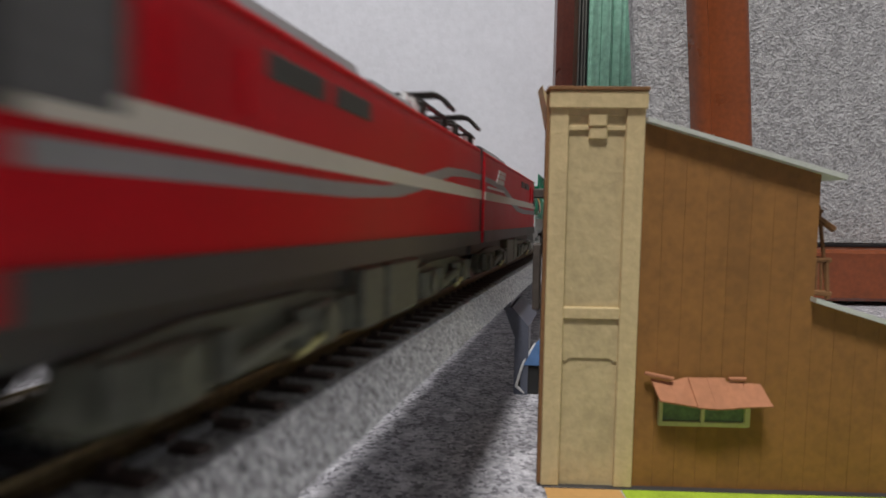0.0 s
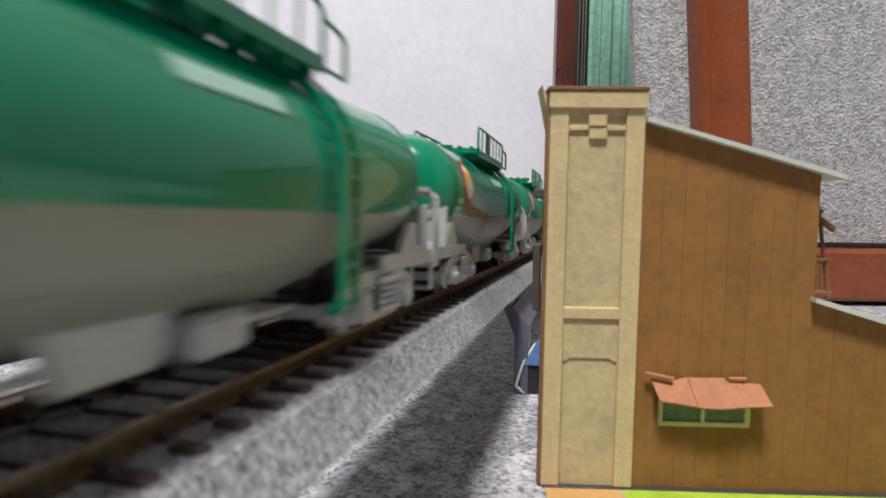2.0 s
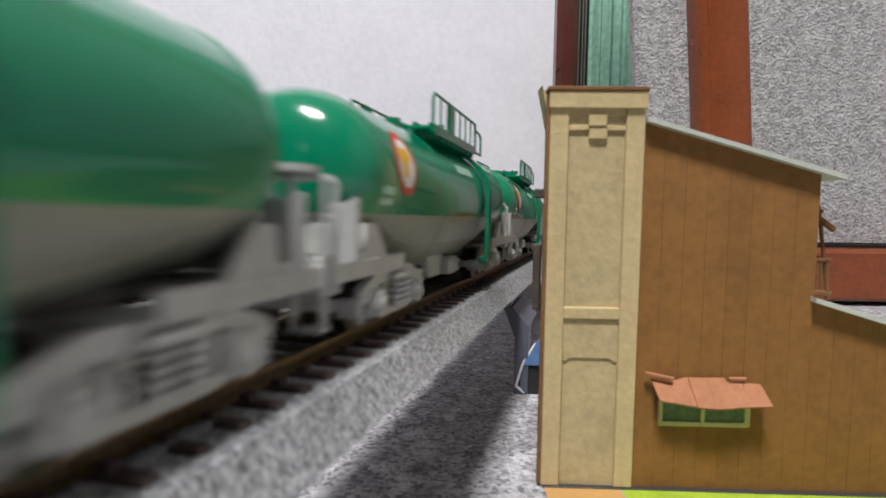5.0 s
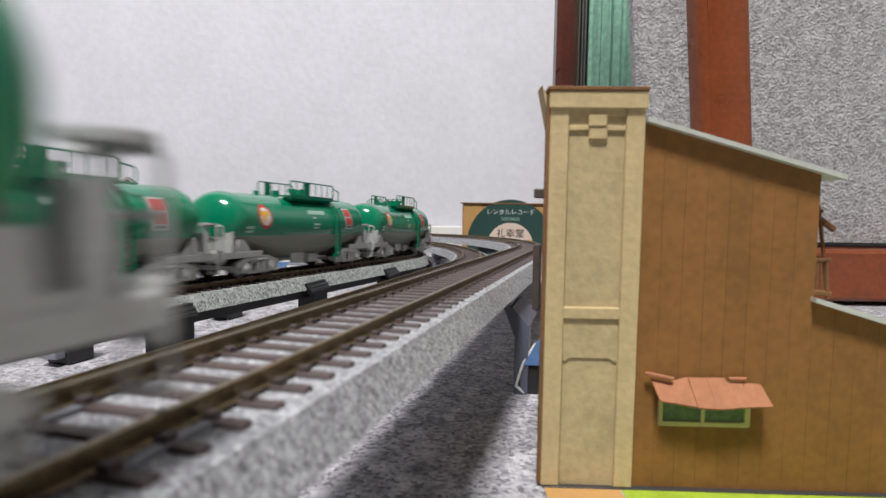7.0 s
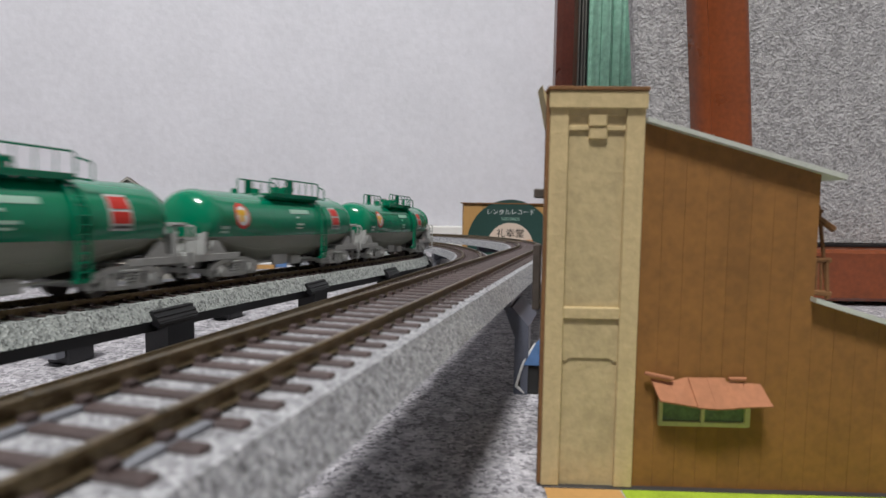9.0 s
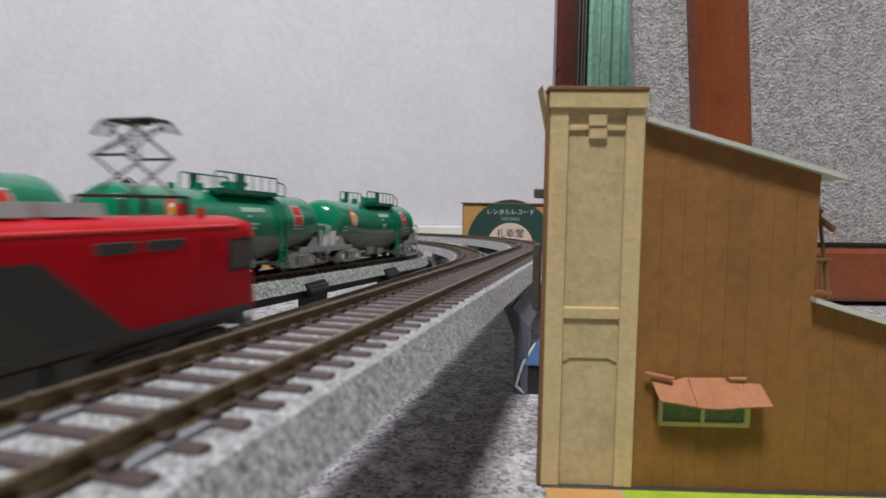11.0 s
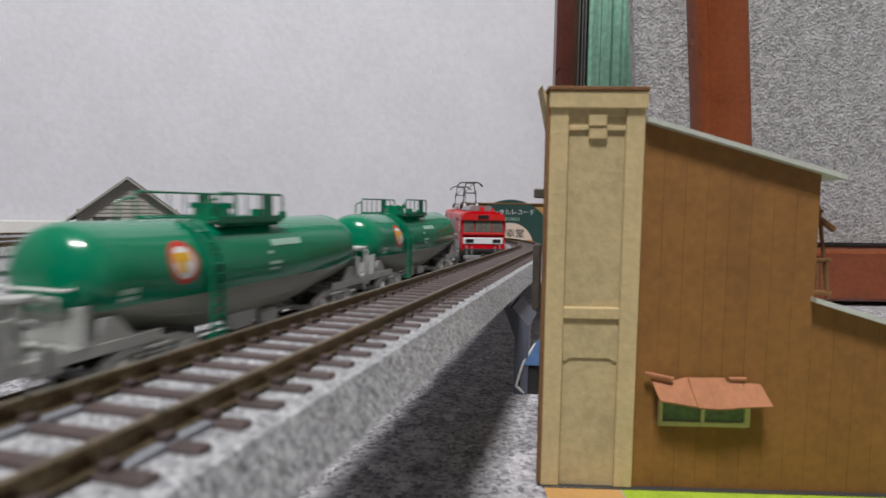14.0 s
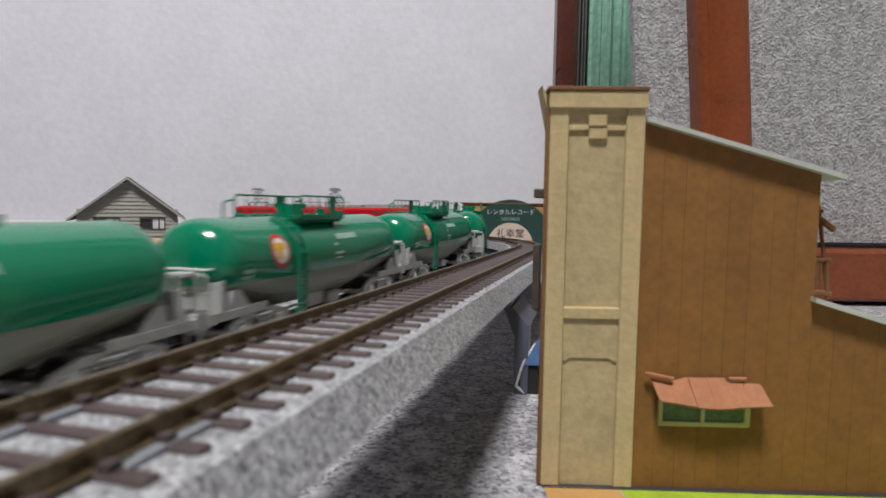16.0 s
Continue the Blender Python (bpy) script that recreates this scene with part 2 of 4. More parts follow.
def build_track(loop, name, label, ballast, single, joined):
    """A loop of plastic roadbed track with two rails and its sleepers."""
    top = root(name, label=label, category="model railway track", group="model railway tracks")
    fine = list(np.arange(-250, 700, 10.0))
    stops = [*np.arange(-2200, -250, 50.0), *fine, *np.arange(700, loop.length - 2200, 24.0), loop.length - 2200.0]
    stops = [s for s in stops if s <= loop.length - 2200.0]
    bed = [(-21.3, -10.0), (-17.8, -3.0), (17.8, -3.0), (21.3, -10.0), (20.2, -10.0), (15, -6), (-15, -6), (-20.2, -10.0)]
    sweep(loop, bed, stops, ballast, "roadbed", top, "grey plastic ballast shoulder")
    for side in (-1, 1):
        c = side * 8.75
        rail = [(c - 1.15, -2.3), (c - 0.35, -1.9), (c - 0.35, -0.75), (c - 0.6, -0.5), (c - 0.5, 0), (c + 0.5, 0), (c + 0.6, -0.5), (c + 0.35, -0.75), (c + 0.35, -1.9), (c + 1.15, -2.3)]
        sweep(loop, rail, stops, RAIL, "rail", top, "weathered bronze rail")
    tie = B()
    box(tie, -15.3, 15.3, -1.15, 1.15, -3.9, -2.35, 0.25)
    for side in (-1, 1):
        for k in (-1, 1):
            box(tie, side * 8.75 + k * 1.9 - 0.7, side * 8.75 + k * 1.9 + 0.7, -0.8, 0.8, -2.4, -1.5)
    tie.transform(Matrix.Scale(MM, 4))
    me = bpy.data.meshes.new("sleeper")
    tie.to_mesh(me)
    me.materials.append(SLEEPER)
    lo, hi = single
    k0 = math.ceil((lo - 56.06) / 7.285)
    while 56.06 + 7.285 * k0 < hi:
        s = 56.06 + 7.285 * k0
        p, d = loop.at(s)
        ob = new("sleeper", me)
        ob.parent = top
        ob.matrix_basis = Matrix.Translation((p + Vector((0, 0, FLOOR))) * MM) @ Matrix.Rotation(math.atan2(-d.x, d.y), 4, "Z")
        k0 += 1
    rest = B()
    s = hi + 3
    while s < joined:
        p, d = loop.at(s)
        m = Matrix.Translation(p) @ Matrix.Rotation(math.atan2(-d.x, d.y), 4, "Z")
        box(rest, -15.3, 15.3, -1.15, 1.15, -3.9, -2.35, 0, m)
        s += 7.285
    tagged(part("sleeper_row", rest, SLEEPER, top, "row of small brown sleepers"), kind="stuff")
    tie.free()
    for ob in top.children:
        if ob.name.startswith(("roadbed", "rail", "sleeper_row")):
            ob.location.z = FLOOR * MM
    return top


# ---- room ----
def slab(name, label, x0, x1, y0, y1, z0, z1, mat, kind="structure", category=""):
    bm = B()
    box(bm, x0, x1, y0, y1, z0, z1)
    return tagged(link(name, bm, mat), label=label, kind=kind, category=category)


def build_room():
    slab("floor", "speckled grey carpet floor", -2200, 1400, -3100, 1200, -20, 0, CARPET, category="floor")
    slab("wall_north", "white embossed wallpaper wall", -2200, 1400, 1100, 1200, 0, 2350, WALLPAPER, category="wall")
    # unseen sides of the room, added to hold down the bounced light
    slab("wall_west", "unseen wall, dimmed beige to cut bounced light", -2300, -2200, -3100, 1200, 0, 2350, WALL_BEIGE, category="wall")
    slab("wall_east", "unseen wall, dimmed beige to cut bounced light", 1400, 1500, -3100, 1200, 0, 2350, WALL_BEIGE, category="wall")
    slab("wall_south", "unseen wall, dimmed beige to cut bounced light", -2200, 1400, -3200, -3100, 0, 2350, WALL_BEIGE, category="wall")
    slab("ceiling", "unseen white ceiling, dimmed to cut bounced light", -2300, 1500, -3200, 1200, 2350, 2400, CEIL, category="ceiling")
    bm = B()
    box(bm, -2200, 188, 1088, 1099, 0, 38, 2)
    tagged(link("baseboard", bm, TRIM_WHITE), label="white painted skirting board", kind="structure", category="skirting")


build_room()


def build_corner():
    """Dark door post, metal sash, green curtain and the grey felt screen with its brown frame."""
    t = root("window_post", label="dark red-brown lacquered wooden window post", kind="structure", category="post")
    bm = B()
    box(bm, 192, 229, 1055, 1099, 0, 2000, 9)
    part("post", bm, WOOD_DARK, t)
    bm = B()
    for x in (230.5, 236.5, 241.5):
        box(bm, x, x + 3.2, 1068, 1099, 0, 2000, 0.8)
    part("sash", bm, ALU, t, "dull metal sash strips")
    bm = B()
    box(bm, 229.5, 254, 1088, 1099, 0, 2000)
    part("sash_gap", bm, BLACK, t, "dark gap behind the sash")
    c = root("curtain", label="sea green ribbed curtain hanging by the post", category="curtain")
    bm = B()
    row = []
    for i in range(41):
        x = 250 + i * 1.93
        row.append((x, 1072 + 6 * math.sin(i * 0.62) + 4 * math.sin(i * 0.23 + 1) + 1.5 * math.sin(i * 1.7)))
    loft(bm, [[(x, y, 5) for x, y in row] + [(x, y + 3, 5) for x, y in row[::-1]], [(x, y, 1900) for x, y in row] + [(x, y + 3, 1900) for x, y in row[::-1]]])
    part("cloth", bm, CURTAIN, c, smooth=True)
    bm = B()
    box(bm, 333, 372, 1080, 1096, 2, 1900)
    part("lining", bm, BLACK, c, "black lining edge")
    f = root("felt_screen", label="screen covered with rough grey felt in a brown frame", category="screen")
    bm = B()
    lean = Matrix(((1, 0, -0.08, 10.2), (0, 1, 0, 0), (0, 0, 1, 0), (0, 0, 0, 1)))
    box(bm, 169, 1250, 522, 540, 48, 900, 3, lean)
    part("felt", bm, FELT, f)
    bm = B()
    out = [(213, 521), (213, 508), (215, 503), (218, 500), (221, 499.4), (222, 500.4), (250, 499), (255, 501), (258, 506), (259, 521)]
    loft(bm, [[(x, y, 48) for x, y in out], [(x, y, 900) for x, y in out]])
    bm.transform(lean)
    part("stile", bm, WOOD_RED, f, "glossy red-brown upright with a rounded edge", smooth=True)
    bm = B()
    box(bm, 150, 1250, 490, 548, 4, 47, 3)
    part("bottom_rail", bm, WOOD_RED, f, "glossy red-brown bottom rail")
    bm = B()
    box(bm, 150, 1250, 519, 521.5, 47.2, 50, 0.5)
    part("edge_strip", bm, BLACK, f, "dark seam strip")


build_corner()
build_track(LOOP_A, "raised_track", "raised grey ballast track with bronze rails", BALLAST, (-70, 620), 2150)
build_track(LOOP_C, "middle_track", "low grey ballast track in the middle", BALLAST, (330, 800), 2000)
build_track(LOOP_B, "inner_track", "inner green-grey ballast track with dark rails", BALLAST_GREEN, (60, 700), 1800)


def build_pier(loop, s, mat, label, wide=21.0, deep=34.0, legs=(1,)):
    """A slim leg under each edge of the roadbed, with a sloping bracket and a clip along the track."""
    p, d = loop.at(s)
    top = p.z - 8.6 + FLOOR
    t = root("track_pier", Matrix.Translation((p.x * MM, p.y * MM, 0)) @ Matrix.Rotation(math.atan2(-d.x, d.y), 4, "Z"), label=label, category="track pier", group="track piers")
    w = wide - 19.6
    for sx in legs:
        def side(pts):
            return [(sx * (x + w), top + z) for x, z in pts]
        bm = B()
        prism(bm, side([(17.7, -top), (23.6, -top), (23.6, -15.8), (17.7, -20.5)]), 8.0)
        part("leg", bm, mat, t)
        bm = B()
        prism(bm, side([(17.7, -20.8), (23.6, -16.0), (16.4, -7.8), (14.0, -9.0), (13.4, -9.6)]), deep)
        part("bracket", bm, mat, t, "sloping bracket")
        bm = B()
        prism(bm, side([(12.4, -5.6), (13.2, -9.2), (15.4, -8.2), (17.0, -2.2), (14.2, -0.2)]), deep + 2, Matrix.Translation((0, -1.5, 0)))
        part("clip", bm, mat, t, "clip along the roadbed")
    bm = B()
    box(bm, -18, 14.5 + w, 2, 10, top - 8.6, top - 1.8, 0.5)
    part("cross_beam", bm, mat, t)
    return t


for s in (264, 44, 470, 700, 950, 1240, 1500, -150):
    build_pier(LOOP_A, s, PIER, "dark slate-blue plastic pier with a flared head", legs=(1,))
for s in (430, 560, 760, 980, 1200):
    build_pier(LOOP_C, s, PIER_LIGHT, "light grey plastic pier under the middle track", 16, 12.0, (-1, 1))


def build_block_pier(loop, s):
    """A plain black block under the near edge, with a ribbed clip over the roadbed's shoulder."""
    p, d = loop.at(s)
    top = p.z - 10.2 + FLOOR
    t = root("block_pier", Matrix.Translation((p.x * MM, p.y * MM, 0)) @ Matrix.Rotation(math.atan2(-d.x, d.y), 4, "Z"), label="black plastic block pier with a ribbed clip", category="track pier", group="black piers")
    bm = B()
    prism(bm, [(12.5, 0), (23.4, 0), (23.4, top - 2.2), (21.0, top - 0.4), (12.5, top - 0.4)], 15, Matrix.Translation((0, -5.5, 0)))
    part("block", bm, BLACK, t)
    bm = B()
    prism(bm, [(20.2, top - 0.6), (24.4, top - 1.8), (24.2, top + 0.6), (20.6, top + 4.6), (19.8, top + 4.0), (21.4, top + 1.2)], 22, Matrix.Translation((0, -11, 0)))
    cl = part("clip", bm, BLACK, t, "ribbed clip")
    for x, z in ((24.2, top - 0.4), (23.0, top + 1.9), (21.4, top + 3.8)):
        bm = B()
        rod(bm, (x, -10.8, z), (x, 10.8, z), 0.55, 6)
        part("rib", bm, BLACK, cl)
    bm = B()
    box(bm, -16, 12.4, -4, 4, top - 4, top - 0.1, 0.4)
    part("cross_beam", bm, BLACK, t)


for s in (130, 252, 367, 482, 600, 760, 950):
    build_block_pier(LOOP_B, s)


def build_dark_strip(loop, s0, s1):
    """A thin black strip, added for the dark band below the roadbed."""
    t = root("track_girder", pose(0, 0, FLOOR * MM), label="added black strip for the dark band under the inner roadbed", category="girder")
    sweep(loop, [(13.0, -10.4), (18.5, -10.4), (18.5, -14.6), (13.0, -14.6)], list(np.arange(s0, s1, 12.0)), BLACK, "strip_body", t)


build_dark_strip(LOOP_B, 60, 860)


def build_block(s, off, lbl):
    p, d = LOOP_B.at(s, off)
    t = root("support_block", Matrix.Translation((p.x * MM, p.y * MM, 0)) @ Matrix.Rotation(math.atan2(-d.x, d.y), 4, "Z"), label=lbl, category="support block", group="support blocks")
    bm = B()
    box(bm, -7, 7, -7.5, 7.5, 0, 24, 0.8)
    part("block", bm, BLACK, t)
    bm = B()
    box(bm, -5.5, 5.5, -13.5, -7.6, 4, 17, 0.6)
    part("end_tab", bm, PIER_LIGHT, t, "pale grey tab")


build_block(285, -70, "black plastic support block with a pale tab on the carpet")
build_block(405, -68, "black plastic support block with a pale tab on the carpet")


def build_joiner(side):
    """A pale rail joiner lying along the foot of a rail."""
    t = root("rail_joiner", label="pale grey plastic rail joiner along the rail foot", category="rail joiner", group="rail joiners")
    bm = B()
    rings = []
    for s, w, h in ((57, 0.2, 0.2), (58, 1.0, 0.5), (60, 1.4, 0.7), (69, 1.4, 0.7), (71, 1.0, 0.5), (72.5, 0.2, 0.2)):
        c = side * 8.75 + 2.2
        rings.append([LOOP_A.at(s, c + a, -2.95 + b + FLOOR)[0] for a, b in ((-w / 2, 0), (w / 2, 0), (w / 2, h), (-w / 2, h))])
    loft(bm, rings)
    part("tongue", bm, PIER_LIGHT, t)
    # bright rod put on the rail top as the joint's glint
    bm = B()
    p = LOOP_A.at(65, side * 8.75, 0.1 + FLOOR)[0]
    rod(bm, p - Vector((0.0, 0.6, 0)), p + Vector((0.0, 0.6, 0)), 0.25, 8)
    part("joint_glint", bm, ALU, t, "small bright metal rod for the glint at the rail joint")


build_joiner(-1)
build_joiner(1)


# ---- tank wagon, 157 mm tank, its length along y; side faces at +x and -x ----
def arcpos(z, half=16.3, top=43.0, low=10.5):
    """Half width of the tank at height z."""
    c, r = (top + low) / 2, (top - low) / 2
    return half * math.sqrt(max(0.0, 1 - ((z - c) / r) ** 2))


def build_wagon(red_panels, flip, emblem_at=49.0, small=True):
    """flip: turned end for end. The mesh runs along y, away from the viewer."""
    w = root("tank_wagon", label="green and grey model tank wagon with walkway and ladder", category="model tank wagon", group="tank wagons")
    f = -1 if flip else 1
    N = 48
    end = [65.5 + 9.7 * math.sin(radians(a)) for a in (0, 12, 25, 38, 50, 60, 68, 75, 81, 86, 90)]
    ys = [-y for y in end[::-1]] + [-56, -40, -24, -10, 10, 24, 40, 56] + end

    def ring(y, grow=0.0, belly=True):
        e = min(1.0, max(0.0, abs(y) - 65.5) / 9.7)
        k = max(0.0, 1 - e ** 2.2) ** 0.39
        k = max(k, 0.02)
        drop = min(1.0, max(0.0, (62 - abs(y)) / 40.0))
        low = 13.5 - 6.2 * drop
        c, rz = (43.0 + low) / 2, (43.0 - low) / 2
        c0 = 28.0
        pts = []
        for i in range(N):
            a = 2 * math.pi * i / N
            x, z = (16.3 + grow) * math.sin(a), c + (rz + grow) * math.cos(a)
            pts.append(((x) * k, y, c0 + (z - c0) * k))
        return pts
    bm = B()
    rings = [ring(y) for y in ys]
    loft(bm, rings)
    bmesh.ops.bisect_plane(bm, geom=bm.verts[:] + bm.edges[:] + bm.faces[:], plane_co=(0, 0, 21.2), plane_no=(0, 0, 1))
    for face in bm.faces:
        face.material_index = 1 if face.calc_center_median().z < 21.2 else 0
    part("tank", bm, [TANK_GREEN, TANK_GREY], w, "glossy green tank with a grey belly", smooth=True)
    # seam line and hoops
    for y in (-65, -22, 22, 65):
        bm = B()
        loft(bm, [[(p[0], p[1] - 0.4, p[2]) for p in ring(y, 0.02)], [(p[0], p[1], p[2]) for p in ring(y, 0.16)], [(p[0], p[1] + 0.4, p[2]) for p in ring(y, 0.02)]], caps=False)
        for face in bm.faces:
            face.material_index = 1 if face.calc_center_median().z < 21.2 else 0
        part("weld_seam", bm, [TANK_GREEN, TANK_GREY], w, smooth=True)
    for sx in (-1, 1):  # seam where the deeper belly plate begins
        bm = B()
        rods(bm, [(sx * (arcpos(z, 16.3, 43.0, 13.5 - 6.2 * min(1.0, max(0.0, (62 - abs(y)) / 40.0))) - 0.05), y, z) for y, z in ((-60, 19.6), (-48, 16.4), (-34, 14.6), (-18, 14.0), (18, 14.0), (34, 14.6), (48, 16.4), (60, 19.6))], 0.28, 5)
        part("belly_seam", bm, TANK_GREY, w)
    # walkways: a long one beside the manhole, a short one across from it
    for sx in (-1, 1):
        longer = sx * f > 0
        a, b = (-20 * f, 31 * f) if longer else (-15 * f, 22 * f)
        x, zt = 12.0 * sx, 51.4
        bm = B()
        box(bm, min(x, x * 0.45), max(x, x * 0.45), min(a, b), max(a, b), 42.6, 43.5, 0.2)
        box(bm, x - 0.5, x + 0.5, min(a, b), max(a, b), 41.6, 43.9, 0.15)
        wk = part("walkway", bm, TANK_GREEN, w, "green walkway grating")
        for y in np.linspace(min(a, b) + 3, max(a, b) - 3, 8):
            bm = B()
            box(bm, min(x, x * 0.5), max(x, x * 0.5), y - 0.45, y + 0.45, 40.4, 42.5)
            part("bearer", bm, TANK_GREEN, wk)
        bm = B()
        rods(bm, [(x, a, 43.6), (x, a, zt - 1.2), (x, a + 1.2 * f, zt), (x, b - 1.2 * f, zt), (x, b, zt - 1.2), (x, b, 43.6)], 0.42)
        rl = part("railing", bm, TANK_GREEN, w, "green wire railing")
        for y in np.linspace(a, b, 8 if longer else 6)[1:-1]:
            bm = B()
            rod(bm, (x, y, 43.6), (x, y, zt), 0.28, 5)
            part("stanchion", bm, TANK_GREEN, rl)
        bm = B()
        c = a + (16 if longer else 7) * f
        box(bm, x - 0.4, x + 0.4, min(c, c + 5.5 * f), max(c, c + 5.5 * f), 43.8, zt + 0.2, 0.1)
        part("plate", bm, TANK_GREEN, rl, "solid green plate")
        bm = B()
        rods(bm, [(x, b, 42.5), (x * 1.05, b + 6.5 * f, 42.0), (x * 1.05, b + 6.5 * f, 47.6), (x * 1.04, b + 5.5 * f, 48.6), (x, b, 49.6)], 0.4)
        part("step_rail", bm, TANK_GREEN, rl)
    bm = B()
    bmesh.ops.create_cone(bm, cap_ends=True, segments=20, radius1=6.2, radius2=5.4, depth=4.5, matrix=Matrix.Translation((0, 10 * f, 45.4)))
    for k in range(8):
        a = k * math.pi / 4
        box(bm, 6 * math.cos(a) - 0.7, 6 * math.cos(a) + 0.7, 10 * f + 6 * math.sin(a) - 0.7, 10 * f + 6 * math.sin(a) + 0.7, 46.2, 48.2)
    rod(bm, (0, -16 * f, 42.0), (0, -16 * f, 46.0), 2.2, 10)
    rod(bm, (0, -34 * f, 42.0), (0, -34 * f, 45.0), 1.6, 10)
    part("manhole", bm, TANK_GREEN, w, "green manhole cover with bolts")
    # ladders on both sides
    for sx in (-1, 1):
        y = 29.5 * f
        reach = lambda z: sx * max(arcpos(z) + 1.3, 17.4 if z < 31 else 0)
        bm = B()
        for dy in (-2.4, 2.4):
            path = [(sx * 9, y + dy, 43.7)] + [(reach(z), y + dy, z) for z in (42.6, 40.5, 37.5, 34, 29, 24, 18, 7.5)]
            loft(bm, [[(px + ax, py + ay, pz + az) for ax, ay, az in ((-0.5, -0.5, -0.3), (-0.5, 0.5, -0.3), (0.5, 0.5, 0.3), (0.5, -0.5, 0.3))] for px, py, pz in path])
        box(bm, min(reach(8) - sx * 2.5, reach(8)), max(reach(8) - sx * 2.5, reach(8)), y - 2.9, y + 2.9, 6.6, 8.2, 0.2)
        ld = part("ladder", bm, TANK_GREEN, w, "green ladder")
        for z in np.arange(10.5, 42.5, 3.2):
            bm = B()
            rod(bm, (reach(z), y - 2.4, z), (reach(z), y + 2.4, z), 0.36, 5)
            part("rung", bm, TANK_GREEN, ld)
    # emblem, writing bars and panels, laid on the flanks
    def patch(bm2, y, z, wdt, hgt, sx, outline=None, lift=0.15):
        n = 16 if outline else 6
        rows = []
        for j in range(n + 1):
            zz = z - hgt / 2 + hgt * j / n
            x = sx * (arcpos(zz, 16.3, 43.0, 13.5 - 6.2 * min(1.0, max(0.0, (62 - abs(y)) / 40.0))) + lift)
            half = wdt / 2
            if outline == "oval":
                u = (zz - z) / (hgt / 2)
                half *= math.sqrt(max(0.02, 1 - u * u * 0.98))
            rows.append(((x, y - half, zz), (x, y + half, zz)))
        v = [[bm2.verts.new(p) for p in r] for r in rows]
        for p, q in zip(v, v[1:]):
            bm2.faces.new((p[0], p[1], q[1], q[0]))
    for sx in (-1, 1):
        side = sx  # writing reads alike from either side
        ey = -emblem_at * side
        bm = B()
        patch(bm, ey, 31.0, 11.6, 12.4, sx, "oval", 0.15)
        em = part("emblem", bm, PRINT_RED, w, "round red, white and yellow emblem")
        bm = B()
        patch(bm, ey, 31.0, 8.8, 9.4, sx, "oval", 0.24)
        part("emblem_field", bm, WHITE, em, "white field")
        bm = B()
        patch(bm, ey - 0.6 * side, 32.6, 6.6, 2.6, sx, None, 0.32)
        patch(bm, ey - 1.2 * side, 29.8, 3.2, 3.2, sx, None, 0.32)
        part("emblem_bar", bm, YELLOW, em, "yellow shape")
        bm = B()
        patch(bm, (6 if not flip else 14) * side, 34.2, 20, 2.3, sx, None, 0.15)
        part("writing_bar", bm, PALE_GREEN, w, "pale bar of small writing")
        bm = B()
        for yy, zz, ww, hh in ((2, 31, 3, 1.0), (4, 27.2, 8, 1.1), (3, 25.2, 6, 0.8), (-62, 25.4, 6, 1.4), (-62, 23.4, 6, 1.1)) if small else ((-62, 25.4, 6, 1.4), (-62, 23.4, 6, 1.1)):
            patch(bm, yy * side, zz, ww, hh, sx, None, 0.15)
        part("small_writing", bm, PALE_GREEN, w, "small pale writing bars")
        if red_panels:
            bm = B()
            patch(bm, 46.5 * side, 31.0, 10.4, 13.2, sx, None, 0.15)
            pn = part("warning_panel", bm, MARK_GREY, w, "white panel with two red fields")
            for zc, hh in ((34.6, 4.4), (29.2, 4.4)):
                bm = B()
                patch(bm, 46.5 * side, zc, 8.4, hh, sx, None, 0.27)
                part("red_field", bm, PRINT_RED, pn)
            bm = B()
            patch(bm, 46.5 * side, 25.7, 8.4, 1.0, sx, None, 0.27)
            part("panel_bar", bm, UNDER, pn)
    # underframe, end platforms
    for e in (-1, 1):
        bm = B()
        box(bm, -13.5, 13.5, min(e * 58, e * 83), max(e * 58, e * 83), 11.6, 13.2, 0.3)
        for sx in (-1, 1):
            box(bm, sx * 14.4 - 0.8, sx * 14.4 + 0.8, min(e * 50, e * 83), max(e * 50, e * 83), 10.6, 13.8, 0.3)
        box(bm, -15.5, 15.5, min(e * 81.2, e * 83), max(e * 81.2, e * 83), 9.2, 15.0, 0.3)
        part("end_platform", bm, FRAME_GREY, w, "pale grey end platform")
        for sx in (-1, 1):
            bm = B()
            v = prism(bm, [(75.5, 13.6), (75.5, 23.2), (73.2, 23.2), (72.8, 14.8), (70.4, 14.8), (69.6, 19.6), (65.2, 19.6), (59.5, 13.6)], 1.2, Matrix.Rotation(radians(90), 4, "Z"))
            for q in v:
                q.co = Vector((sx * (15.0 - abs(q.co.x)), e * abs(q.co.y), q.co.z))
            for yk in (74.0, 67.5):
                box(bm, sx * 12.6 - 2.2, sx * 12.6 + 2.2, e * yk - 0.5, e * yk + 0.5, 13.4, 22.8 if yk > 70 else 19.2, 0.15)
            box(bm, sx * 15.3 - 0.4, sx * 15.3 + 0.4, e * 75 - 0.7, e * 75 + 0.7, 13.6, 23.6, 0.1)
            part("saddle", bm, FRAME_GREY, w, "pale grey trapezoid saddle plate")
        bm = B()
        box(bm, -10, 10, e * 72.5 - 0.6, e * 72.5 + 0.6, 13.4, 19.5, 0.3)
        part("bulkhead", bm, FRAME_GREY, w)
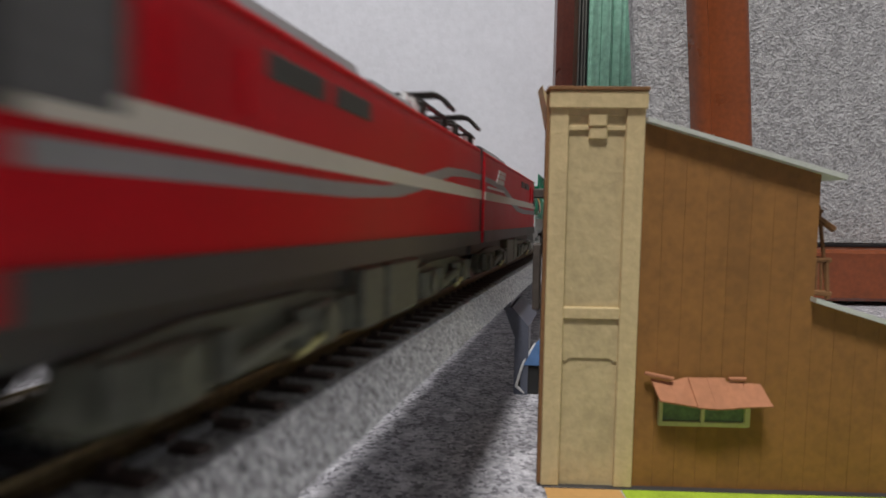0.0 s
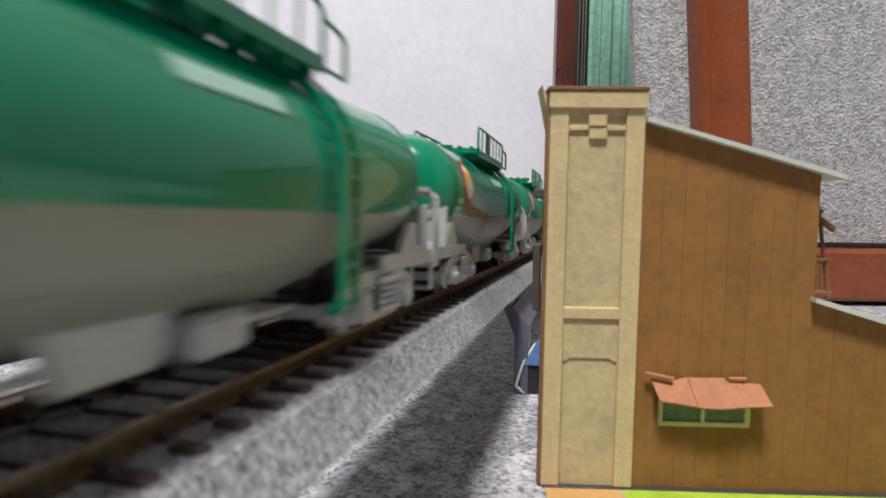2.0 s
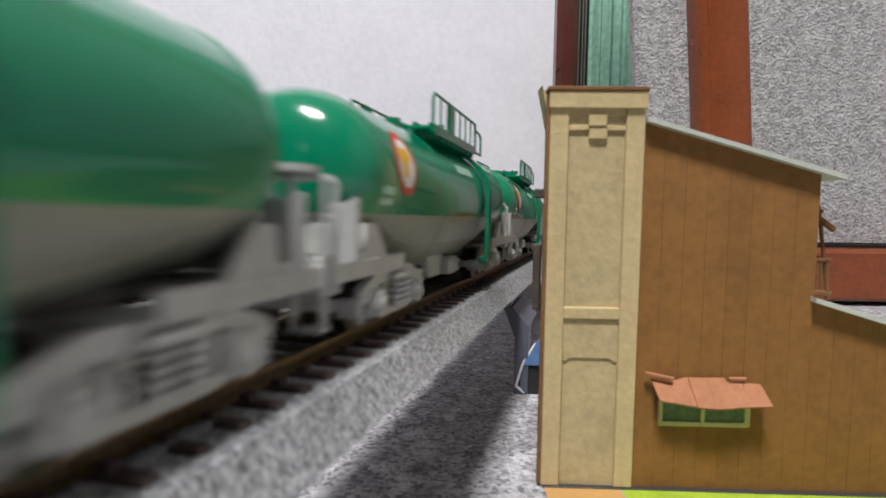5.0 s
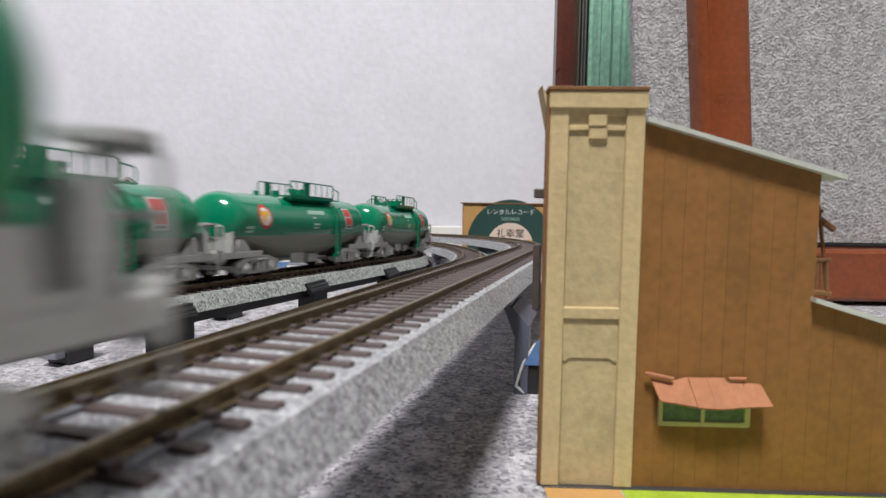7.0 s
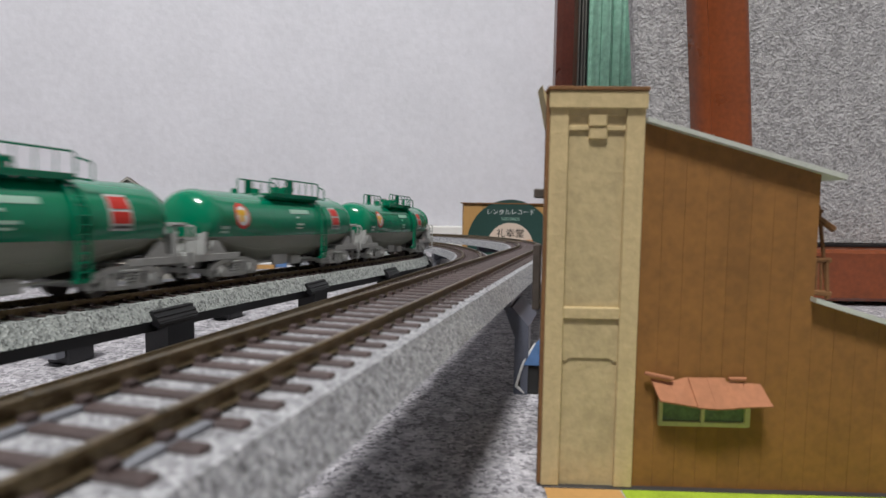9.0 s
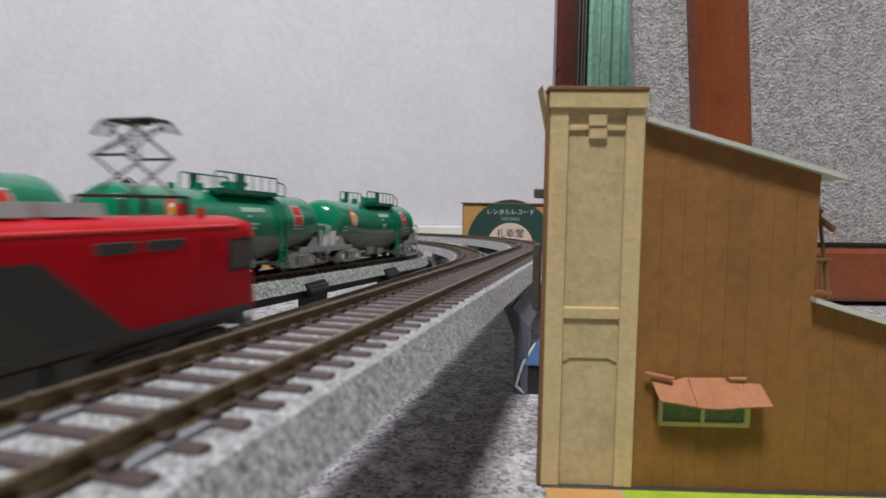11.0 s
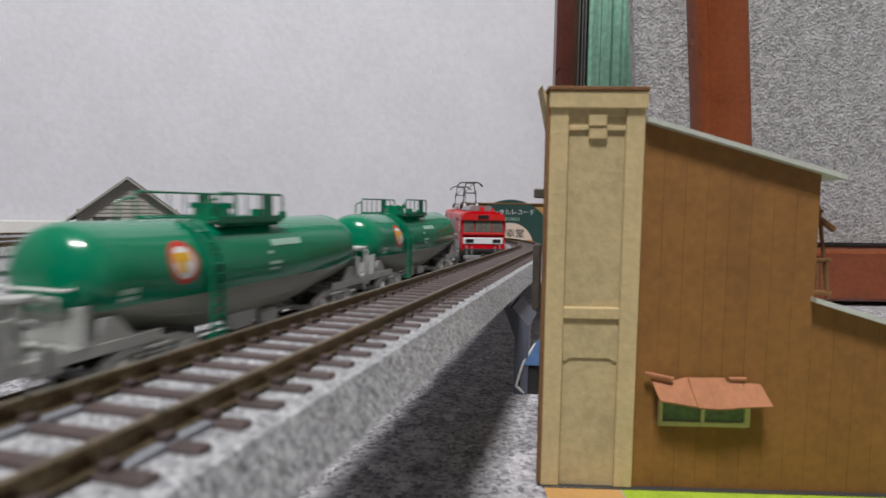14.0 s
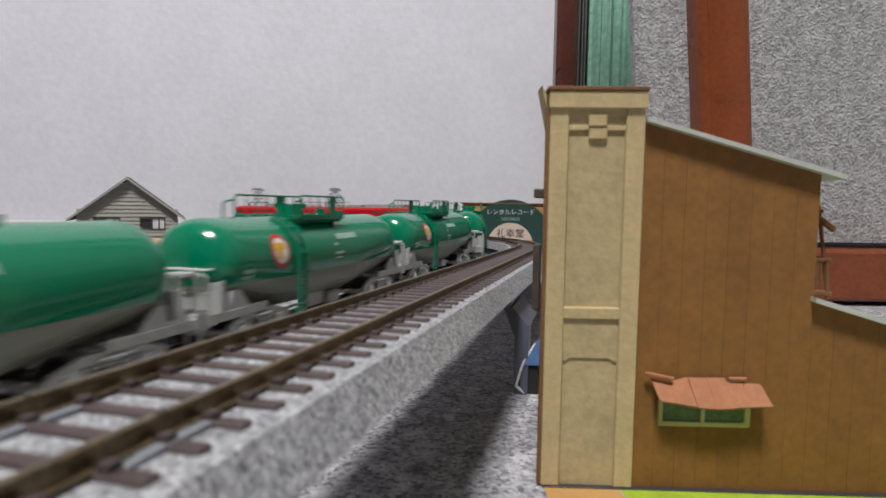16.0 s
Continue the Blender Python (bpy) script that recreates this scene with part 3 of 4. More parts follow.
        for x0, x1 in ((-15.0, -4.5), (4.5, 15.0)):
            bm = B()
            rods(bm, [(x0, e * 82, 14.5), (x0, e * 82, 25.2), (x0 + 0.8, e * 82, 26.2), (x1 - 0.8, e * 82, 26.2), (x1, e * 82, 25.2), (x1, e * 82, 14.5)], 0.5)
            rod(bm, (x0, e * 82, 20.4), (x1, e * 82, 20.4), 0.45)
            rod(bm, ((x0 + x1) / 2, e * 82, 14.5), ((x0 + x1) / 2, e * 82, 20.4), 0.4)
            part("end_railing", bm, FRAME_GREY, w, "pale grey end handrail")
        for sx in (-1, 1):
            bm = B()
            rods(bm, [(sx * 14.2, e * 83.4, 9.4), (sx * 14.2, e * 83.8, 4.4), (sx * 9.5, e * 83.8, 4.4), (sx * 9.5, e * 83.4, 9.4)], 0.45)
            box(bm, min(sx * 9.2, sx * 14.5), max(sx * 9.2, sx * 14.5), e * 83.6 - 1.0, e * 83.6 + 1.0, 3.9, 4.5)
            part("step", bm, FRAME_GREY, w, "pale grey step below the platform")
        if flip and e == f:
            bm = B()
            rods(bm, [(-10.5, e * 73.0, 27), (-10.5, e * 76.2, 27), (10.5, e * 76.2, 27), (10.5, e * 73.0, 27)], 0.4)
            part("head_handrail", bm, WHITE, w, "white handrail across the tank end")
        bm = B()
        rod(bm, (11 * e, e * 80, 26.6), (11 * e, e * 80, 27.5), 4.0, 18)
        rod(bm, (11 * e, e * 80, 14), (11 * e, e * 80, 26.6), 0.6)
        part("hand_wheel", bm, FRAME_GREY, w, "grey brake hand wheel on a stem")
        bm = B()
        box(bm, -2, 2, min(e * 82, e * 86.5), max(e * 82, e * 86.5), 8.2, 11.5, 0.5)
        part("coupler", bm, WHEEL, w)
        # bogie
        yb = e * 52
        bm = B()
        box(bm, -12, 12, yb - 4, yb + 4, 7, 11.4, 0.5)
        box(bm, -12, 12, yb - 19, yb - 17.5, 4.5, 6.5)
        box(bm, -12, 12, yb + 17.5, yb + 19, 4.5, 6.5)
        bg = part("bogie", bm, FRAME_GREY, w, "light grey bogie")
        for sx in (-1, 1):
            part("side_frame", side_frame_mesh(yb, sx), FRAME_GREY, bg)
        for k in (-1, 1):
            yc = yb + k * 11
            bm = B()
            rod(bm, (-7.5, yc, 5.3), (7.5, yc, 5.3), 1.0, 8)
            part("axle", bm, WHEEL, bg)
            for sx in (-1, 1):
                bm = B()
                rod(bm, (sx * 7.7, yc, 5.3), (sx * 10.4, yc, 5.3), 5.3, 24)
                rod(bm, (sx * 7.2, yc, 5.3), (sx * 7.72, yc, 5.3), 6.0, 24)
                part("wheel", bm, WHEEL, bg, "dark metal wheel", smooth=True)
    bm = B()
    box(bm, -2.5, 2.5, -58, 58, 9.6, 12.5)
    for sx in (-1, 1):
        prism(bm, [(-6, 5), (6, 5), (8, 11), (-8, 11)], 1.4, Matrix.Translation((sx * 10 - 0.7, -6, 0)) @ Matrix.Rotation(radians(90), 4, "Z"))
        box(bm, sx * 9.5 - 2.2, sx * 9.5 + 2.2, 3, 13, 4.6, 9.5, 0.8)
        rod(bm, (sx * 8, -30, 7), (sx * 8, 30, 7), 0.6)
    part("brake_gear", bm, FRAME_GREY, w, "grey brake gear below the belly")
    return w


def side_frame_mesh(y, sx):
    """An open cast side frame: arched top chord, tie bar, axle boxes, springs and brake hangers."""
    bm = B()
    turn = Matrix.Translation((sx * 13.4 + 0.8, y, 0)) @ Matrix.Rotation(radians(90), 4, "Z")
    prism(bm, [(-18.5, 6.6), (-15.5, 5.8), (-8.0, 8.8), (8.0, 8.8), (15.5, 5.8), (18.5, 6.6), (17.0, 8.6), (9.0, 11.2), (-9.0, 11.2), (-17.0, 8.6)], 1.6, turn)
    prism(bm, [(-14.5, 3.6), (-6.5, 2.4), (6.5, 2.4), (14.5, 3.6), (14.5, 4.6), (6.0, 3.8), (-6.0, 3.8), (-14.5, 4.6)], 1.6, turn)
    for k in (-1, 1):
        prism(bm, [(k * 4.6, 3.4), (k * 6.2, 3.4), (k * 6.8, 9.0), (k * 5.2, 9.0)], 1.6, turn)
        rod(bm, (sx * 12.8, y + k * 11, 5.3), (sx * 15.6, y + k * 11, 5.3), 2.4, 14)
        rod(bm, (sx * 15.5, y + k * 11, 5.3), (sx * 16.1, y + k * 11, 5.3), 1.3, 10)
        box(bm, sx * 13.2 - 1.4, sx * 13.2 + 1.4, y + k * 11 - 2.9, y + k * 11 + 2.9, 3.0, 8.2, 0.4)
        rod(bm, (sx * 13.6, y + k * 17.6, 8.0), (sx * 13.6, y + k * 16.6, 2.6), 0.7, 6)
        box(bm, sx * 11.6 - 2.0, sx * 11.6 + 2.0, y + k * 17.2 - 0.9, y + k * 17.2 + 0.9, 3.4, 6.8, 0.3)
        rod(bm, (sx * 14.8, y + k * 2.0, 3.6), (sx * 14.8, y + k * 2.0, 9.0), 0.6, 6)
        for q in range(4):
            rod(bm, (sx * 14.8, y + k * 2.0, 4.1 + q * 1.2), (sx * 14.8, y + k * 2.0, 4.75 + q * 1.2), 1.35, 8)
    box(bm, sx * 14.6 - 1.3, sx * 14.6 + 1.3, y - 4.2, y + 4.2, 8.9, 9.9, 0.2)
    return bm


# ---- twin-unit electric locomotive, each unit 150 mm ----
SECTION = [(-17.3, 13.4), (-17.5, 15.0), (-17.5, 38.4), (-17.2, 40.2), (-16.0, 42.0), (-13.0, 43.2), (-8, 44.0), (8, 44.0), (13.0, 43.2), (16.0, 42.0), (17.2, 40.2), (17.5, 38.4), (17.5, 15.0), (17.3, 13.4)]


def build_loco(grey_livery):
    lbl = "red and dark grey twin-unit model electric locomotive" if grey_livery else "red twin-unit model electric locomotive with cream stripes"
    lo = root("electric_locomotive", label=lbl, category="model locomotive", group="locomotives")
    for e in (-1, 1):
        u = new("unit")
        u.parent = lo
        u["label"] = "half body with one driving cab"
        body(lo, e, grey_livery, u)
    bm = B()
    for k in range(5):
        box(bm, -15.2 + 0.9 * (k % 2), 15.2 - 0.9 * (k % 2), -2.6 + k * 1.04, -1.56 + k * 1.04, 13.5, 42.5)
    part("bellows", bm, BLACK, lo, "black bellows between the halves")
    return lo


def body(lo, e, grey, u):
    y0, yn = 3.2, 152.0  # inner end, nose
    yy = lambda y: e * (y + 4.0 * min(1.0, max(0.0, (y - 100) / 18.0)))
    bm = B()
    rings = []
    for y, lean in ((y0, 0), (60, 0), (125, 0), (141, 0), (yn, 1)):
        r = []
        for x, z in SECTION:
            back = 0.0
            if lean:
                back = 0.0 if z < 26 else (z - 26) * 0.16
            x2 = x * (0.975 if lean else 1)
            r.append((x2, yy(y - back), z - (1.5 if lean and z > 44 else 0)))
        rings.append(r)
    loft(bm, rings)
    part("shell", bm, RED, u, "glossy red body shell", smooth=True)
    bm = B()
    box(bm, -16.9, 16.9, min(yy(1.9), yy(3.1)), max(yy(1.9), yy(3.1)), 13.5, 42.6, 0.3)
    part("inner_end", bm, LOCO_GREY, u, "dark grey inner end wall")
    # pale skirt band
    bm = B()
    for sx in (-1, 1):
        box(bm, sx * 17.7 - 0.25, sx * 17.7 + 0.25, min(yy(y0), yy(148)), max(yy(y0), yy(148)), 13.3, 17.0 if not grey else 15.4)
    box(bm, -16.3, 16.3, min(yy(151.3), yy(152.4)), max(yy(151.3), yy(152.4)), 13.0, 15.0)
    part("skirt_band", bm, LOCO_GREY, u, "grey lower band")
    if grey:
        bm = B()
        for sx in (-1, 1):
            out = [(3.3, 15.4), (103, 15.4), (79, 35), (3.3, 35)]
            v = prism(bm, [(yy(a), z) for a, z in out], 0.3, Matrix.Rotation(radians(90), 4, "Z"))
            for q in v:
                q.co = Vector((sx * 17.55 + (q.co.x * 0.5), q.co.y, q.co.z))
        part("grey_field", bm, LOCO_GREY, u, "dark grey slanted side field")
        bm = B()
        for sx in (-1, 1):
            if e * sx < 0:  # block mark and flash
                for a, b, z0, z1 in ((29, 48, 26.2, 33), (26, 45, 17.6, 25.4)):
                    box(bm, sx * 17.85 - 0.08, sx * 17.85 + 0.08, min(yy(a), yy(b)), max(yy(a), yy(b)), z0, z1)
            v = prism(bm, [(yy(26), 17.2), (yy(70), 13.2), (yy(70), 12.7), (yy(28), 15.6)] if e * sx < 0 else [(yy(6), 18.2), (yy(26), 16.2), (yy(26), 15.4), (yy(6), 17.0)], 0.2, Matrix.Rotation(radians(90), 4, "Z"))
            for q in v:
                q.co = Vector((sx * 17.88 + q.co.x * 0.3, q.co.y, q.co.z))
        part("side_mark", bm, MARK_GREY, u, "pale grey block mark and flash")
        if e > 0:
            bm = B()
            box(bm, 17.75, 17.95, 11, 17, 19.0, 27)
            part("side_badge", bm, DISC_PINK, u, "small pale badge")
            bm = B()
            box(bm, 17.75, 17.95, 17.4, 29, 20.5, 26)
            part("side_badge", bm, UNDER_PALE, u, "small brownish badge")
    else:
        bm = B()
        for sx in (-1, 1):
            box(bm, sx * 17.72 - 0.2, sx * 17.72 + 0.2, min(yy(y0), yy(147)), max(yy(y0), yy(147)), 26.6, 29.2)
        box(bm, -16.5, 16.5, min(yy(151.3), yy(152.3)), max(yy(151.3), yy(152.3)), 22, 24.5)
        part("cream_stripe", bm, CREAM, u, "cream stripe along the side")
        bm = B()
        for sx in (-1, 1):
            v = prism(bm, [(yy(147), 23.4), (yy(100), 23.4), (yy(80), 24.2), (yy(66), 26.0), (yy(56), 28.2), (yy(40), 30.8), (yy(20), 31.8), (yy(4), 32.2), (yy(4), 33.8), (yy(24), 33.6), (yy(44), 32.6), (yy(60), 30.0), (yy(72), 27.4), (yy(86), 25.9), (yy(104), 25.4), (yy(147), 25.4)], 0.3, Matrix.Rotation(radians(90), 4, "Z"))
            for q in v:
                q.co = Vector((sx * 17.68 + q.co.x * 0.6, q.co.y, q.co.z))
        part("grey_flash", bm, SILVER, u, "silver grey curved flash")
        bm = B()
        for sx in (-1, 1):
            if e * sx > 0:
                for a, b, z0, z1 in ((25, 40, 33.0, 34.6), (27, 42, 35.0, 36.4), (29, 43, 36.7, 37.8), (8, 42, 30.4, 31.1)):
                    box(bm, sx * 17.75 - 0.15, sx * 17.75 + 0.15, min(yy(a), yy(b)), max(yy(a), yy(b)), z0, z1)
        part("white_mark", bm, WHITE, u, "white block mark on the side")
    # bright cant rail
    bm = B()
    for sx in (-1, 1):
        rod(bm, (sx * 16.7, yy(y0), 40.9), (sx * 16.7, yy(143), 40.9), 0.7, 8)
    part("cant_rail", bm, RED_ROOF if grey else RED, u, "red cant rail")
    # vents
    for sx in (-1, 1):
        for a in (107, 93):
            bm = B()
            box(bm, sx * 17.45 - 0.35, sx * 17.45 + 0.35, min(yy(a), yy(a + 11.5)), max(yy(a), yy(a + 11.5)), 35.3, 38.2, 0.2)
            part("vent", bm, UNDER, u, "dark vent grille")
        bm = B()
        box(bm, sx * 17.4 - 0.4, sx * 17.4 + 0.4, min(yy(138), yy(150)), max(yy(138), yy(150)), 26.8, 37.0)
        sw = part("cab_side_window", bm, BLACK, u, "dark framed cab side window")
        bm = B()
        box(bm, sx * 17.8 - 0.15, sx * 17.8 + 0.15, min(yy(139), yy(148.6)), max(yy(139), yy(148.6)), 27.8, 36.2)
        part("pane", bm, GLASS_DARK, sw)
        bm = B()
        box(bm, sx * 17.42 - 0.14, sx * 17.42 + 0.14, min(yy(124), yy(133)), max(yy(124), yy(133)), 17.2, 38)
        part("cab_door", bm, RED, u, "red cab door")
        bm = B()
        for y in (122.8, 134.2):
            rod(bm, (sx * 17.9, yy(y), 30.5), (sx * 17.9, yy(y), 37), 0.25, 5)
        part("handrail", bm, RED, u)
    # windscreen
    for x0, x1 in ((-15.5, -7.2), (-6.3, 6.3), (7.2, 15.5)):
        bm = B()
        q = [(x0, 27.8), (x1, 27.8), (x1, 37.6), (x0, 37.6)]
        vv = []
        for lift in (0.1, 0.5):
            vv.append([bm.verts.new((x * (0.97 if z > 30 else 1), yy(yn - (z - 26) * 0.16 + lift), z)) for x, z in q])
        for face in (vv[0][::-1], vv[1]):
            bm.faces.new(face)
        for i in range(4):
            bm.faces.new((vv[0][i], vv[0][(i + 1) % 4], vv[1][(i + 1) % 4], vv[1][i]))
        part("windscreen_pane", bm, GLASS_PALE, u, "smoked windscreen pane")
    bm = B()
    box(bm, -4.2, 4.2, min(yy(149), yy(153.0)), max(yy(149), yy(153.0)), 38.0, 41.2, 0.3)
    part("destination_box", bm, BLACK, u, "black panel over the windscreen")
    bm = B()
    box(bm, -15.6, 15.6, min(yy(151.2), yy(152.3)), max(yy(151.2), yy(152.3)), 18.6, 23.6, 0.4)
    part("light_band", bm, WHITE, u, "white band across the nose")
    bm = B()
    prism(bm, [(-16.4, 37.2), (16.4, 37.2), (15.0, 41.8), (-15.0, 41.8)], 4.0, Matrix.Translation((0, yy(148.6) if e > 0 else yy(152.6), 0)))
    part("brow", bm, RED_ROOF, u, "bright red brow over the windscreen")
    bm = B()
    box(bm, -16.0, 16.0, min(yy(151.6), yy(153.0)), max(yy(151.6), yy(153.0)), 25.6, 27.6, 0.5)
    part("sill", bm, RED_ROOF, u, "red sill below the windscreen")
    for sx in (-1, 1):
        bm = B()
        box(bm, sx * 10.5 - 4.8, sx * 10.5 + 4.8, min(yy(151.2), yy(152.6)), max(yy(151.2), yy(152.6)), 18.5, 23.5, 0.5)
        hl = part("headlight", bm, WHITE, u, "white headlight surround")
        bm = B()
        box(bm, sx * 10.5 - 3.2, sx * 10.5 + 3.2, min(yy(152.2), yy(153)), max(yy(152.2), yy(153)), 19.6, 22.4, 0.4)
        part("lens", bm, BLACK, hl)
    # front steps and rails
    bm = B()
    for sx in (-1, 1):
        rods(bm, [(sx * 13, yy(153), 17.5), (sx * 13, yy(156), 17), (sx * 13, yy(156), 6), (sx * 9, yy(156), 6), (sx * 9, yy(156), 17)], 0.5)
        box(bm, sx * 11 - 3.5, sx * 11 + 3.5, min(yy(153), yy(157)), max(yy(153), yy(157)), 3.8, 4.8)
    box(bm, -15, 15, min(yy(150), yy(154)), max(yy(150), yy(154)), 7, 9.6, 0.4)
    part("front_rail", bm, SILVER, u, "grey front steps and rails")
    bm = B()
    box(bm, -2, 2, min(yy(152), yy(157.5)), max(yy(152), yy(157.5)), 8.2, 11.2, 0.5)
    part("coupler", bm, WHEEL, u)
    # roof gear
    bm = B()
    for a, b, w2, z in ((72, 134, 9.5, 48.4), (44, 70, 10, 47.4), (26, 40, 8, 47.0)) if e < 0 else ((88, 104, 9.5, 47.8), (40, 84, 10, 47.8), (8, 20, 8, 47.0)):
        out = [(-w2, 44.4), (w2, 44.4), (w2 - 1.6, z), (-w2 + 1.6, z)]
        prism(bm, out, b - a, Matrix.Translation((0, yy(a) if e > 0 else yy(b), 0)))
    part("roof_housing", bm, SILVER, u, "grey roof equipment housing")
    for y in (30, 36, 42) if e < 0 else (8, 26, 34):
        for x in (-6, 6):
            bm = B()
            for k in range(4):
                rod(bm, (x, yy(y), 44.6 + k * 1.3), (x, yy(y), 45.7 + k * 1.3), 1.3, 8)
            rod(bm, (x, yy(y), 43.8), (x, yy(y), 50.7), 0.8, 6)
            part("insulator", bm, WHITE, u, "white ribbed roof insulator")
    bm = B()
    rods(bm, [(6, yy(2), 50.5), (6, yy(8), 50.7), (6, yy(34), 51.1), (6, yy(42), 50.7)], 0.35)
    rods(bm, [(-6, yy(2), 50.5), (-6, yy(34), 50.7)], 0.35)
    part("busbar", bm, WHEEL, u)
    # pantograph
    pn = new("pantograph")
    pn.parent = u
    pn["label"] = "raised diamond pantograph, dark metal"
    yc = (22.0 if e < 0 else 14.0) if not grey else (19.0 if e < 0 else 120.0)
    bm = B()
    for x in (-8, 8):
        rod(bm, (x, yy(yc - 11), 49.8), (x, yy(yc + 11), 49.8), 0.5)
    for y in (-11, 11):
        rod(bm, (-8, yy(yc + y), 49.8), (8, yy(yc + y), 49.8), 0.5)
        for x in (-8, 8):
            rod(bm, (x, yy(yc + y), 44.6), (x, yy(yc + y), 49.8), 0.9, 8)
    part("base_frame", bm, WHEEL, pn)
    zk, zt = (61, 70.5) if grey else (51.5, 52.9)
    for s2 in (-1, 1):
        for x in (-6.5, 6.5):
            bm = B()
            rods(bm, [(x, yy(yc - s2 * 8), 50.1), (x * 0.9, yy(yc + s2 * 8), zk), (x * 0.6, yy(yc - s2 * 6), zt)], 0.4)
            part("arm", bm, WHEEL, pn)
        bm = B()
        rods(bm, [(-6, yy(yc + s2 * 8), zk), (6, yy(yc + s2 * 8), zk)], 0.4)
        part("cross_tube", bm, WHEEL, pn)
        bm = B()
        rod(bm, (-5.8, yy(yc + s2 * 8), zk), (3.8, yy(yc - s2 * 6), zt), 0.25)
        part("stay", bm, WHEEL, pn)
    bm = B()
    for s2 in (-2.2, 2.2):
        rods(bm, [(-13, yy(yc + s2), zt - 3), (-10, yy(yc + s2), zt + 0.2), (-8, yy(yc + s2), zt + 1), (8, yy(yc + s2), zt + 1), (10, yy(yc + s2), zt + 0.2), (13, yy(yc + s2), zt - 3)], 0.6)
    box(bm, -4, 4, min(yy(yc - 2.5), yy(yc + 2.5)), max(yy(yc - 2.5), yy(yc + 2.5)), zt - 0.2, zt + 0.5)
    part("collector_head", bm, WHEEL, pn)
    # horn and aerials near the cab
    bm = B()
    rod(bm, (0, yy(138), 43.5), (0, yy(138), 47.8), 2.0, 10)
    rod(bm, (9, yy(136), 42.8), (9, yy(136), 46.6), 1.2, 8)
    part("roof_horn", bm, PRINT_RED if grey else WHITE, u)
    # underframe
    bm = B()
    box(bm, -13.6, 13.6, min(yy(y0), yy(150)), max(yy(y0), yy(150)), 9.6, 13.3)
    part("sill_beam", bm, UNDER, u, "dark sill beam")
    bm = B()
    box(bm, -12, 12, min(yy(60), yy(94)), max(yy(60), yy(94)), 7.5, 9.6)
    for k, (a, b) in enumerate(((62, 80), (82, 92))):
        for sx in (-1, 1):
            box(bm, sx * 14 - 2.5, sx * 14 + 2.5, min(yy(a), yy(b)), max(yy(a), yy(b)), 2.5, 12.6, 0.5)
    part("underframe", bm, UNDER_PALE if not grey else UNDER, u, "grey underframe boxes")
    for c in (36, 116):
        bm = B()
        box(bm, -12.5, 12.5, yy(c) - 5, yy(c) + 5, 5.5, 9.4, 0.5)
        bg = part("bogie", bm, UNDER, u, "grey bogie")
        for sx in (-1, 1):
            bm = B()
            prism(bm, [(-27, 5), (-24, 3), (24, 3), (27, 5), (25, 9), (12, 10.5), (-12, 10.5), (-25, 9)], 2.0, Matrix.Translation((sx * 13.5 + 1, yy(c), 0)) @ Matrix.Rotation(radians(90), 4, "Z"))
            for k in (-15, 15):
                box(bm, sx * 15 - 1.5, sx * 15 + 1.5, yy(c) + k - 4, yy(c) + k + 4, 3, 9, 0.5)
                rod(bm, (sx * 15.5, yy(c) + k, 6), (sx * 17.2, yy(c) + k, 6), 2.6, 10)
                for dk in (-7, 7):
                    rod(bm, (sx * 15.8, yy(c) + k + dk, 4), (sx * 15.8, yy(c) + k + dk, 9), 1.4, 8)
            rod(bm, (sx * 16.4, yy(c) - 8, 5), (sx * 16.4, yy(c) + 8, 7), 1.0, 8)
            part("side_frame", bm, UNDER if grey else UNDER_PALE, bg, "sprung side frame")
        if not grey:
            for sx in (-1, 1):
                for k in (9,):
                    bm = B()
                    rod(bm, (sx * 16.8, yy(c) + k - 3, 3.4), (sx * 16.8, yy(c) + k + 3, 4.6), 0.5, 8)
                    part("damper", bm, WIN_FRAME, bg, "yellow-green damper")
        for k in (-15, 15):
            for sx in (-1, 1):
                bm = B()
                rod(bm, (sx * 7.6, yy(c) + k, 7), (sx * 10.4, yy(c) + k, 7), 7, 24)
                part("wheel", bm, WHEEL, bg, smooth=True)


